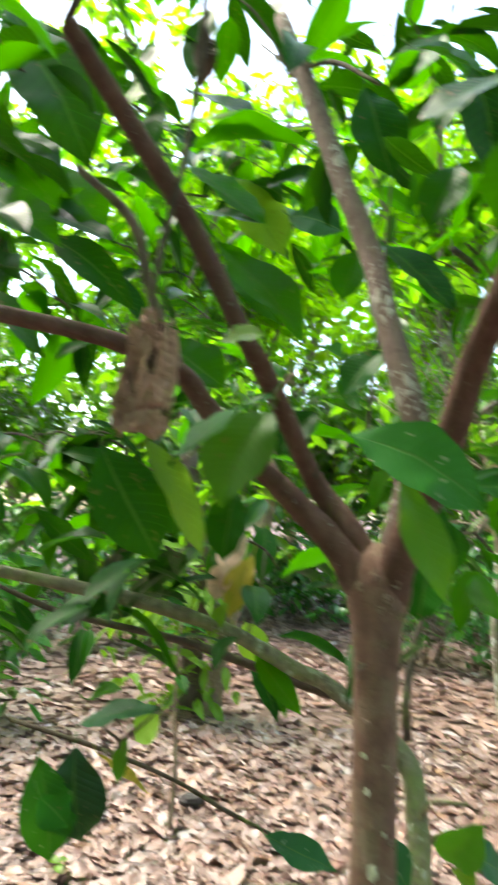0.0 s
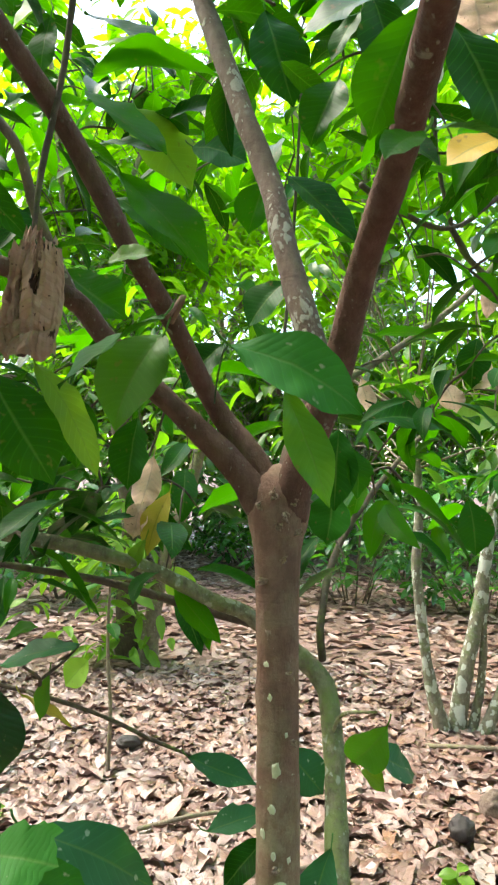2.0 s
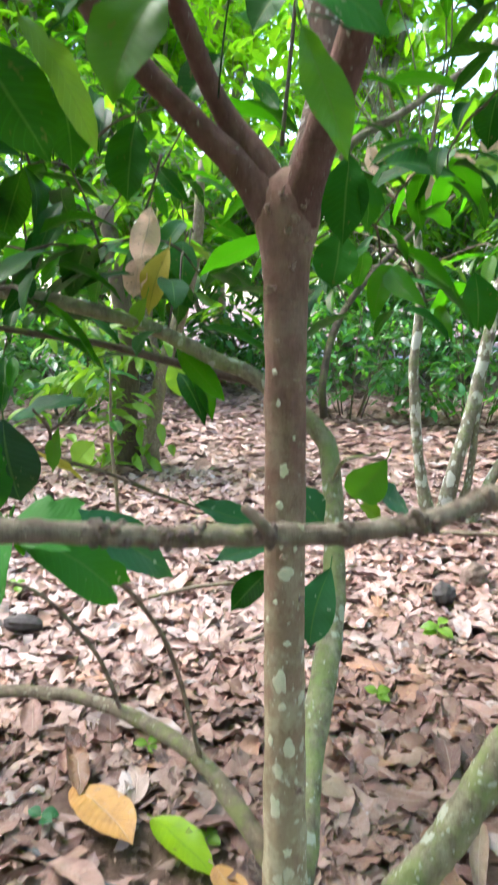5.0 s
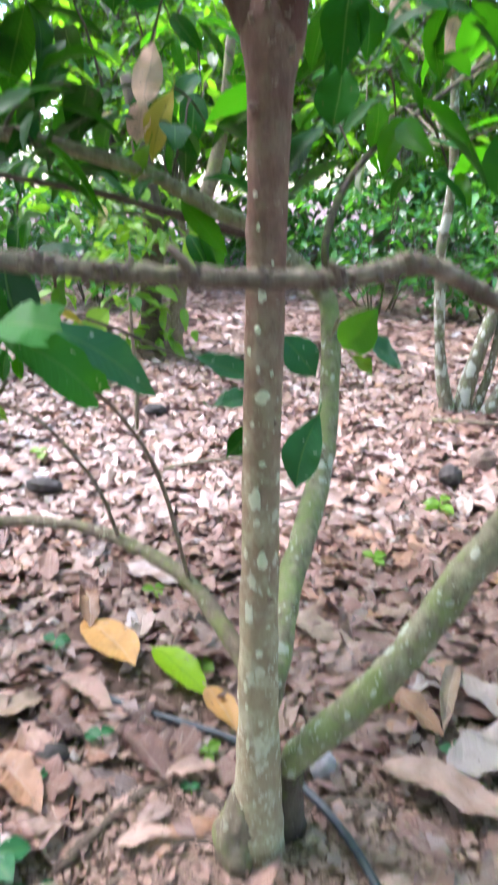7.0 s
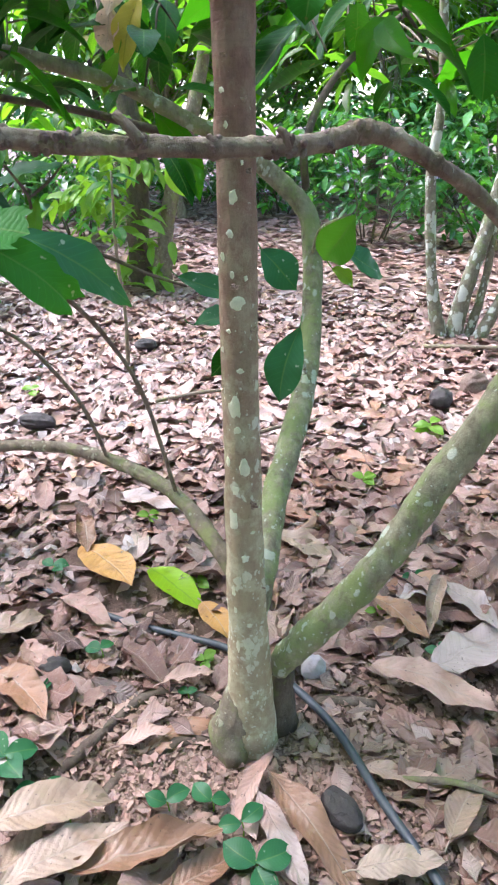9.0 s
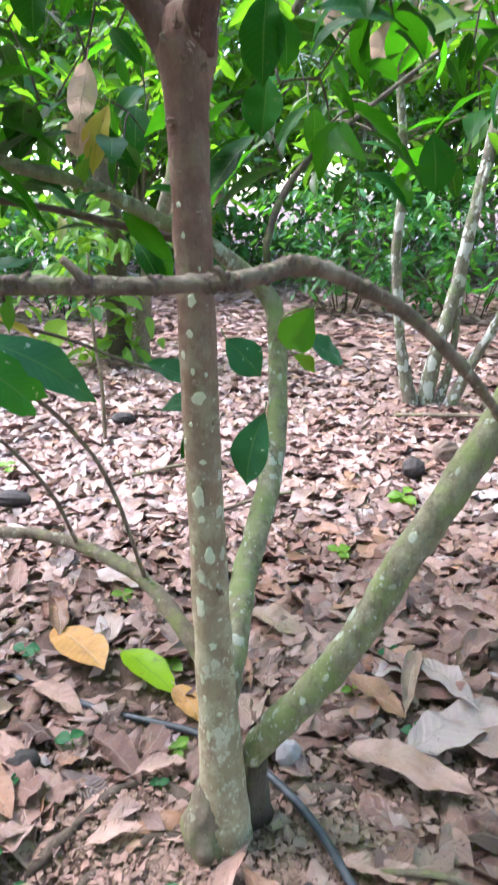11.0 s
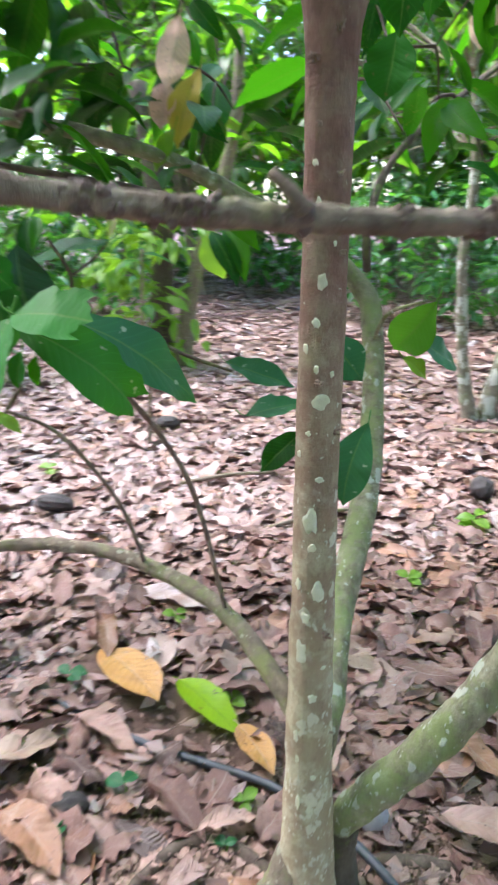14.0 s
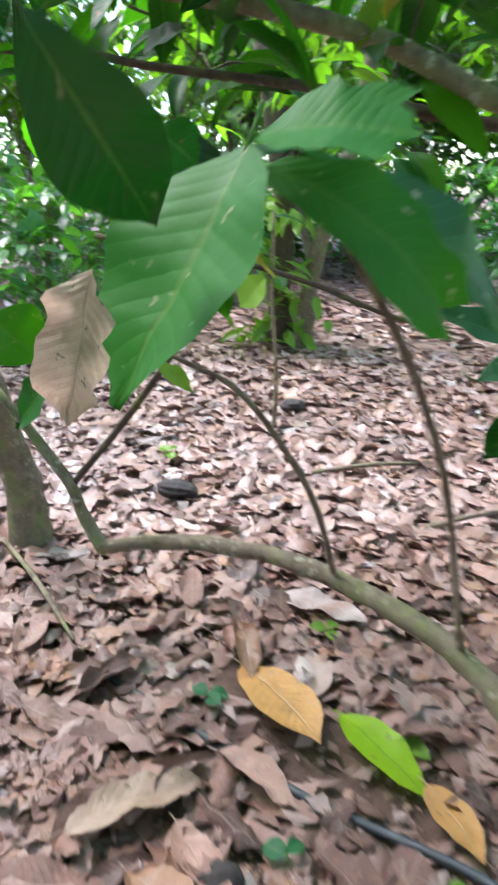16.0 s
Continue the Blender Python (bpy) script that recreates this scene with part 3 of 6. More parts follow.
def plantation_tree(seed, label, bark, height=3.6, fork=1.0, spread_r=1.5, twigs=120, low=1.1, stems=1, radius=0.05, size=(0.15, 0.29), group="trees of the plantation", leaf=None):
    """A tree at the origin: one or more stems, limbs and a crown of large drooping leaves."""
    rng = np.random.default_rng(seed)
    tree = thing("plantation_tree", label, "tree", group=group)
    ends = []
    for s in range(stems):
        a = rng.uniform(0, 6.3)
        off = np.array([math.cos(a), math.sin(a), 0]) * (0.10 * (stems > 1))
        lean = np.array([math.cos(a), math.sin(a), 0]) * rng.uniform(0.1, 0.3)
        top = off + lean * fork + np.array([0, 0, fork])
        tube("trunk", [off * 1.0 + (0, 0, -0.05), off + lean * 0.25 * fork + (0, 0, fork * 0.33), off + lean * 0.7 * fork + (0, 0, fork * 0.7), top],
             [radius * 1.45, radius, radius * 0.92, radius * 0.95], bark, tree, 10, 5, 0.22, seed + s)
        for b in range(3 if stems > 1 else 5):
            w = a + rng.uniform(-1.2, 1.2) if stems > 1 else b * 6.283 / 5 + rng.uniform(-0.5, 0.5)
            r = spread_r * rng.uniform(0.5, 0.95)
            end = np.array([top[0] + math.cos(w) * r, top[1] + math.sin(w) * r, height * rng.uniform(0.6, 1.0)])
            mid = top * 0.5 + end * 0.5 + np.array([0, 0, 0.15 * height]) + rng.normal(0, 0.08, 3)
            pts = [top - (0, 0, 0.03), top * 0.8 + mid * 0.2 + (0, 0, 0.04), mid, end]
            tube("limb", pts, [radius * 0.62, radius * 0.5, radius * 0.33, radius * 0.12], bark, tree, 7, 5, 0.2, seed + b)
            ends += [curve_points(pts, 6)[rng.integers(6, 18)] for _ in range(8)]
    # twigs that reach out of the limbs carry the leaves
    tv, tq, off, centres = [], [], 0, []
    for _ in range(twigs):
        o = ends[rng.integers(len(ends))]
        w, r = rng.uniform(0, 6.3), spread_r * math.sqrt(rng.uniform(0.02, 1))
        c = np.array([math.cos(w) * r, math.sin(w) * r, rng.uniform(low, height)])
        c = o + (c - o) * min(1.0, 1.15 / np.linalg.norm(c - o))
        c[2] = max(c[2], low)
        v, q, _ = tube_data([o, o * 0.45 + c * 0.55 + (0, 0, 0.10), c], [0.008, 0.005, 0.003], 3, 2, 0.1, seed)
        tv.append(v), tq.append(q + off)
        off += len(v)
        centres.append(c)
        if rng.random() < 0.7:
            centres.append(o * 0.45 + c * 0.55 + (0, 0, 0.08))
    part("branchwork", mesh_np("branchwork", np.concatenate(tv), np.concatenate(tq), None, bark), tree)["kind"] = "stuff"
    P, R, S = cluster_leaves(rng, centres, (4, 8), 0.10, size)
    crown = part("crown", many_leaves("crown", FAR_KINDS, P, R, S, rng, leaf or LEAF_LOW_SHADED), tree)
    crown["kind"] = "stuff"
    return tree


def shrub(seed, count, w, h, size, mat=None, name="shrub", label="dense dark green shrub with small glossy leaves", at=(0, 0)):
    rng = np.random.default_rng(seed)
    sh = thing(name, label, "shrub", (*at, ground_z(*at)), "undergrowth")
    tv, tq, off, cs = [], [], 0, []
    for i in range(count):
        a, r = rng.uniform(0, 6.3), w * math.sqrt(rng.uniform(0, 1))
        c = np.array([math.cos(a) * r, math.sin(a) * r * 0.7, h * rng.uniform(0.12, 1.0)])
        b = np.array([c[0] * 0.25, c[1] * 0.25, -0.02])
        if i % 6 == 0:
            v, q, _ = tube_data([b, b * 0.4 + c * 0.6 + (0, 0, 0.1), c], [0.009, 0.006, 0.003], 4, 3, 0.1, seed)
            tv.append(v), tq.append(q + off)
            off += len(v)
        cs.append(c)
    part("branchwork", mesh_np("branchwork", np.concatenate(tv), np.concatenate(tq), None, BARK_DARK), sh)["kind"] = "stuff"
    P, R, S = cluster_leaves(rng, cs, (7, 12), 0.13, (size[0] * 1.25, size[1] * 1.3), 0.45)
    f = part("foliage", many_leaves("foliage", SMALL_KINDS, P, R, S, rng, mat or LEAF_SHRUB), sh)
    f["kind"] = "stuff"
    return sh


tree_a = plantation_tree(3, "tall leafy plantation tree with a mottled trunk and drooping leaves", BARK_PALE, 4.3, 1.25, 1.7, 150, 1.25)
tree_b = plantation_tree(8, "broad plantation tree with spreading limbs and drooping leaves", BARK_GREY, 3.7, 0.95, 1.9, 160, 1.0)
tree_c = plantation_tree(15, "slim plantation tree with a high open crown", BARK_DARK, 4.8, 1.6, 1.5, 130, 1.7)
for ob, x, y, turn in ((tree_a, -5.5, 8.0, 0), (tree_b, 3.7, 6.4, 40), (tree_c, -2.4, 10.2, 80)):
    ob.matrix_basis = pose(x, y, ground_z(x, y), 0, 0, turn)
for k, (src, x, y, turn, big) in enumerate((
        (tree_b, -1.1, 9.3, 120, 1.0), (tree_a, 1.7, 9.9, 200, 1.0), (tree_b, 4.4, 9.2, 300, 1.1), (tree_a, -5.1, 9.6, 75, 1.1),
        (tree_c, -2.7, 12.2, 15, 1.2), (tree_a, 0.4, 14.9, 140, 1.2), (tree_b, 0.6, 11.8, 77, 1.15), (tree_b, 3.3, 13.0, 250, 1.2), (tree_a, 6.3, 12.6, 10, 1.2), (tree_b, -5.8, 12.4, 190, 1.2),
        (tree_b, -1.0, 16.5, 50, 1.4), (tree_a, 2.2, 17.0, 330, 1.4), (tree_b, 5.6, 16.6, 110, 1.4), (tree_a, -4.6, 16.8, 285, 1.4),
        # These copies beside and behind the camera are added for their shade.
        (tree_c, -4.8, 5.8, 30, 1.0), (tree_b, -4.1, 1.1, 160, 1.0), (tree_a, 3.1, 2.9, 100, 1.0), (tree_a, -1.6, -2.3, 20, 1.0), (tree_a, 0.2, -4.8, 170, 1.2),
        (tree_b, 4.8, -0.4, 60, 1.1), (tree_a, -4.6, -0.9, 95, 1.1))):
    t = copy_thing(src, pose(x, y, ground_z(x, y), 0, 0, turn))
    t.scale = (big, big, big)

tall = plantation_tree(23, "tall shade tree with high sunlit leafy crown", BARK_GREY, 7.6, 2.6, 2.8, 340, 2.0, 1, 0.09, (0.18, 0.34), "shade trees", LEAF_FAR_SUNLIT)
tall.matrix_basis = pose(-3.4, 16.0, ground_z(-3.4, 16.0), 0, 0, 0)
# The copy at (0.3, -2.6) is added unseen behind the camera, for shade.
for x, y, turn, big in ((3.8, 10.4, 90, 1.0), (-7.4, 13.2, 300, 1.5), (5.6, 10.8, 30, 1.1), (-2.6, 14.5, 150, 1.3), (2.9, 14.8, 250, 1.3), (8.6, 7.2, 70, 1.1), (-4.4, 13.0, 120, 1.45), (1.7, 12.7, 40, 1.35), (0.3, -2.6, 310, 1.0), (-0.9, 18.4, 200, 1.8)):
    copy_thing(tall, pose(x, y, ground_z(x, y), 0, 0, turn)).scale = (big, big, big)

# added high crowns, mostly out of view, that block sky over the near ground
sky_blocker = plantation_tree(61, "added tall tree with bare trunk, its dense high crown blocking sky light", BARK_GREY, 7.4, 3.4, 3.0, 420, 4.4, 1, 0.08, (0.2, 0.34), "shade trees", LEAF_FAR_SUNLIT)
sky_blocker.matrix_basis = pose(3.3, -1.7, ground_z(3.3, -1.7))
for x, y, turn in ((-1.9, -0.9, 130), (2.8, 3.7, 250), (-6.3, 1.8, 20), (0.6, -4.6, 80), (-5.4, -2.2, 310), (5.2, -4.2, 45)):
    copy_thing(sky_blocker, pose(x, y, ground_z(x, y), 0, 0, turn))

# the clump of lichened stems
grove = thing("multi_stem_tree", "clump of slim pale lichen-covered stems of one tree", "tree", (1.14, 3.95, 0.0), "trees of the plantation")
for k, (pts, rad) in enumerate((
        ([(0.02, 0, -0.03), (-0.06, 0, 0.3), (-0.12, 0, 0.85), (-0.10, 0.02, 1.3), (-0.16, 0.1, 2.0)], (0.052, 0.032, 0.027, 0.024, 0.02)),
        ([(0.08, 0.02, -0.03), (0.13, 0, 0.3), (0.22, 0.05, 0.62), (0.34, 0.12, 1.2), (0.50, 0.2, 2.0)], (0.055, 0.042, 0.038, 0.034, 0.028)),
        ([(0.16, 0.0, -0.03), (0.23, 0.02, 0.3), (0.27, 0.06, 0.75), (0.36, 0.1, 1.3)], (0.03, 0.021, 0.018, 0.014)),
        ([(0.2, -0.05, -0.03), (0.32, -0.05, 0.25), (0.5, -0.04, 0.6), (0.75, 0, 1.2)], (0.04, 0.03, 0.026, 0.02)))):
    tube("stem", pts, rad, BARK_PALE, grove, 10, 6, 0.2, 40 + k)
rng = np.random.default_rng(77)
cs = [np.array([rng.uniform(-0.9, 1.3), rng.uniform(-0.7, 1.0), rng.uniform(1.25, 3.0)]) for _ in range(46)]
P, R, S = cluster_leaves(rng, cs, (3, 7), 0.10, (0.13, 0.24))
part("crown", many_leaves("crown", LEAF_KINDS, P, R, S, rng, LEAF_LOW_SHADED), grove)["kind"] = "stuff"
twv, twq, off = [], [], 0
for c in cs:
    v, q, _ = tube_data([(-0.12 if c[0] < 0.2 else 0.42, 0.1, 1.4 + 0.3 * (c[2] > 1.8)), c * 0.6 + np.array((0.05, 0.05, 0.62)), c], [0.008, 0.005, 0.003], 4, 3)
    twv.append(v), twq.append(q + off)
    off += len(v)
part("branchwork", mesh_np("branchwork", np.concatenate(twv), np.concatenate(twq), None, BARK_GREY), grove)["kind"] = "stuff"

# the dark old trunk with fresh shoots
old = thing("old_tree", "dark old double trunk with bright green shoots round its foot", "tree", (-0.72, 5.15, 0.0), "trees of the plantation")
tube("trunk", [(-0.10, 0.1, -0.03), (-0.11, 0.1, 0.4), (-0.08, 0.1, 1.0), (-0.2, 0.1, 1.9)], (0.10, 0.085, 0.075, 0.06), BARK_DARK, old, 12, 6, 0.25, 51)
tube("trunk", [(0.05, 0, -0.03), (0.10, 0, 0.35), (0.2, 0.05, 0.8), (0.42, 0.1, 1.5), (0.5, 0.1, 2.2)], (0.085, 0.06, 0.055, 0.045, 0.03), BARK_GREY, old, 12, 6, 0.3, 52)
rng = np.random.default_rng(5)
cs = [np.array([rng.normal(-0.2, 0.22), rng.normal(-0.05, 0.12), rng.uniform(0.1, 1.25)]) for _ in range(60)]
P, R, S = cluster_leaves(rng, cs, (2, 5), 0.09, (0.12, 0.24), 0.5)
part("young_foliage", many_leaves("young_foliage", LEAF_KINDS, P, R, S, rng, LEAF_Y), old, "bright green young leaves")["kind"] = "stuff"
cs = [np.array([rng.uniform(-1.3, 1.2), rng.uniform(-0.8, 0.8), rng.uniform(1.0, 2.7)]) for _ in range(50)]
P, R, S = cluster_leaves(rng, cs, (4, 7), 0.12, (0.14, 0.26))
part("crown", many_leaves("crown", LEAF_KINDS, P, R, S, rng, LEAF_LOW_SHADED), old)["kind"] = "stuff"

# undergrowth and far thickets
for k, (x, y, n, w, h, size) in enumerate((
        (1.1, 7.3, 60, 0.75, 1.25, (0.07, 0.14)), (2.3, 6.9, 65, 0.85, 1.35, (0.07, 0.14)), (3.6, 6.9, 60, 0.8, 1.4, (0.08, 0.15)), (0.2, 9.6, 60, 0.9, 1.2, (0.09, 0.17)),
        (-1.9, 7.4, 50, 0.7, 1.2, (0.09, 0.17)), (-3.2, 7.0, 60, 0.9, 1.5, (0.09, 0.17)), (-2.3, 4.6, 36, 0.5, 1.1, (0.09, 0.16)), (1.9, 8.9, 60, 0.9, 1.5, (0.09, 0.16)),
        (-1.2, 11.2, 60, 1.1, 1.5, (0.11, 0.2)), (1.4, 11.6, 60, 1.1, 1.6, (0.11, 0.2)), (3.6, 11.2, 60, 1.2, 1.7, (0.11, 0.2)), (-3.7, 10.8, 60, 1.2, 1.7, (0.11, 0.2)),
        (6.0, 10.0, 60, 1.3, 1.9, (0.11, 0.2)), (-6.2, 9.8, 60, 1.3, 1.9, (0.11, 0.2)),
        *[(-9.0 + 2.0 * i, 14.0 + 0.7 * (i % 3), 75, 1.5, 2.6, (0.16, 0.3)) for i in (0, 1, 3, 6, 8, 9)], *[(-7.0 + 2.3 * i, 9.9 + 0.5 * (i % 2), 70, 1.3, 1.7, (0.11, 0.2)) for i in range(7)])):
    shrub(100 + k, n, w, h, size, at=(x, y), label="dense dark green shrub with small glossy leaves" if y < 9 else "shadowy green thicket far under the trees")


# unseen tall thickets added at the sides and behind to block sky light
for k, (x, y) in enumerate(((-6.6, 0.4), (-5.2, -3.4), (-2.4, -6.0), (1.4, -6.6), (4.6, -5.6), (6.4, -2.6), (7.2, 1.0), (7.4, 4.6), (-7.2, 4.6))):
    shrub(160 + k, 190, 2.2, 4.8, (0.2, 0.34), at=(x, y), label="tall green thicket added out of view to block light")


def grow(name, parent, ends, roots, mat=None, r0=0.006):
    """Twigs that branch from the nearest wood towards each end."""
    pts = [np.array(p, float) for p in roots]
    todo = np.array(ends, float)
    near = np.array([[np.linalg.norm(c - p) for p in pts] for c in todo])
    best, dist, left = near.argmin(1), near.min(1), np.ones(len(todo), bool)
    vs, qs, off = [], [], 0
    while left.any():
        i = int(np.where(left, dist, 1e9).argmin())
        left[i] = False
        c, o, j = todo[i], pts[best[i]], best[i]
        mid = o * 0.5 + c * 0.5 + np.array((0, 0, 0.12 * np.linalg.norm(c - o)))
        r = r0 if j < len(roots) else r0 * 0.6
        v, q, _ = tube_data([o, mid, c], [r, r * 0.8, r * 0.5], 5, 4, 0.15)
        vs.append(v), qs.append(q + off)
        off += len(v)
        for p in (mid, c):
            d = np.linalg.norm(todo - p, axis=1)
            better = d < dist
            best[better], dist[better] = len(pts), d[better]
            pts.append(p)
    part(name, mesh_np(name, np.concatenate(vs), np.concatenate(qs), None, mat or BARK_DARK), parent)["kind"] = "stuff"


# ---- the main tree ----
tree = thing("cacao_tree", "young cacao tree with slender lichened trunk and large drooping leaves", "tree")
main_trunk = tube("trunk", [(0.221, 1.118, -0.09), (0.219, 1.124, 0.03), (0.217, 1.13, 0.17), (0.213, 1.13, 0.36), (0.212, 1.132, 0.6), (0.211, 1.137, 0.85), (0.212, 1.145, 1.1), (0.212, 1.158, 1.28), (0.214, 1.166, 1.36), (0.217, 1.168, 1.395), (0.222, 1.168, 1.42)],
     (0.056, 0.050, 0.0415, 0.0345, 0.0305, 0.0285, 0.0275, 0.0295, 0.040, 0.036, 0.014), BARK, tree, 24, 8, 0.09, 1)
tube("root_flare", [(0.186, 1.110, -0.08), (0.186, 1.114, 0.02), (0.188, 1.12, 0.075), (0.197, 1.126, 0.12), (0.209, 1.13, 0.17)], (0.064, 0.052, 0.043, 0.033, 0.018), BARK_GREY, tree, 18, 6, 0.3, 2, label="rounded mossy green stump at the foot")
# Dark bark here stands in for the shadow gap between trunk and sucker.
tube("root_flare", [(0.266, 1.17, -0.08), (0.268, 1.17, 0.04), (0.272, 1.166, 0.10), (0.284, 1.163, 0.165)], (0.048, 0.038, 0.028, 0.016), BARK_DARK, tree, 16, 6, 0.3, 12, label="small gnarled stump at the foot, dark as the shadow gap")
tube("limb", [(0.205, 1.17, 1.385), (0.174, 1.18, 1.441), (0.127, 1.185, 1.504), (0.075, 1.11, 1.612), (0.038, 1.04, 1.676), (-0.027, 1.0, 1.802), (-0.082, 0.95, 1.883), (-0.13, 0.88, 1.95)],
     (0.022, 0.0175, 0.0145, 0.0125, 0.0125, 0.012, 0.0115, 0.010), BARK_TOP_SHADED, tree, 12, 6, 0.13, 3)
tube("limb", [(0.20, 1.165, 1.365), (0.166, 1.17, 1.41), (0.105, 1.17, 1.471), (0.057, 1.16, 1.516), (-0.009, 1.13, 1.587), (-0.045, 1.10, 1.632), (-0.119, 1.05, 1.661), (-0.26, 0.98, 1.68)],
     (0.028, 0.021, 0.0165, 0.015, 0.0145, 0.0135, 0.012, 0.010), BARK_TOP_SHADED, tree, 12, 6, 0.13, 4)
tube("limb", [(0.222, 1.165, 1.36), (0.240, 1.172, 1.43), (0.267, 1.19, 1.55), (0.253, 1.21, 1.634), (0.223, 1.26, 1.765), (0.207, 1.30, 1.86), (0.161, 1.35, 2.005), (0.104, 1.42, 2.201), (0.03, 1.52, 2.45)],
     (0.026, 0.023, 0.0205, 0.0195, 0.019, 0.0185, 0.018, 0.0175, 0.015), BARK_LIMB, tree, 12, 6, 0.12, 5)
tube("limb", [(0.226, 1.16, 1.36), (0.246, 1.13, 1.43), (0.285, 1.07, 1.546), (0.303, 1.0, 1.635), (0.316, 0.90, 1.687), (0.322, 0.83, 1.721), (0.318, 0.72, 1.741), (0.30, 0.60, 1.73)],
     (0.028, 0.0225, 0.019, 0.0165, 0.0155, 0.015, 0.014, 0.012), BARK_TOP_SHADED, tree, 12, 6, 0.12, 6)
# suckers from the foot
tube("sucker", [(0.270, 1.16, 0.168), (0.290, 1.155, 0.207), (0.324, 1.148, 0.262), (0.375, 1.142, 0.330), (0.430, 1.14, 0.410), (0.484, 1.142, 0.502), (0.541, 1.145, 0.612), (0.612, 1.15, 0.735), (0.722, 1.17, 0.94), (0.88, 1.22, 1.25)],
     (0.021, 0.028, 0.030, 0.030, 0.0285, 0.0275, 0.027, 0.0265, 0.025, 0.022), BARK_MOSS, tree, 16, 8, 0.2, 7, label="thick slanting mossy green sucker")
tube("sucker", [(0.225, 1.15, 0.30), (0.238, 1.17, 0.385), (0.251, 1.24, 0.436), (0.26, 1.30, 0.476), (0.286, 1.38, 0.535), (0.319, 1.50, 0.623), (0.336, 1.62, 0.736), (0.335, 1.72, 0.889), (0.318, 1.75, 0.957), (0.248, 1.75, 1.027), (0.155, 1.74, 1.10), (0.074, 1.73, 1.135), (-0.05, 1.72, 1.20), (-0.21, 1.70, 1.25), (-0.36, 1.68, 1.28), (-0.6, 1.6, 1.33)],
     (0.026, 0.027, 0.027, 0.026, 0.0255, 0.025, 0.023, 0.021, 0.022, 0.020, 0.0175, 0.017, 0.016, 0.0155, 0.015, 0.012), BARK_MOSS, tree, 12, 6, 0.16, 8, label="arching mossy sucker")
tube("sucker", [(0.21, 1.14, 0.38), (0.160, 1.18, 0.435), (0.119, 1.23, 0.463), (0.047, 1.29, 0.50), (-0.097, 1.38, 0.518), (-0.219, 1.43, 0.515), (-0.354, 1.46, 0.50), (-0.455, 1.45, 0.485)],
     (0.017, 0.017, 0.0155, 0.0145, 0.0135, 0.0125, 0.0125, 0.011), BARK_GREY, tree, 12, 6, 0.25, 9, label="low sideways mossy sucker")
tube("shoot", [(0.32, 1.745, 1.0), (0.318, 1.75, 1.086), (0.366, 1.95, 1.192), (0.473, 2.2, 1.304), (0.708, 2.7, 1.478), (0.984, 3.1, 1.677)], (0.009, 0.009, 0.009, 0.009, 0.009, 0.007), BARK_DARK, tree, 8, 5, 0.15, 10)
tube("shoot", [(0.17, 1.74, 1.08), (0.045, 1.78, 1.105), (-0.16, 1.80, 1.158), (-0.316, 1.80, 1.185), (-0.472, 1.80, 1.212), (-0.64, 1.83, 1.26)], (0.011, 0.0105, 0.009, 0.008, 0.007, 0.005), BARK_DARK, tree, 8, 5, 0.15, 11)
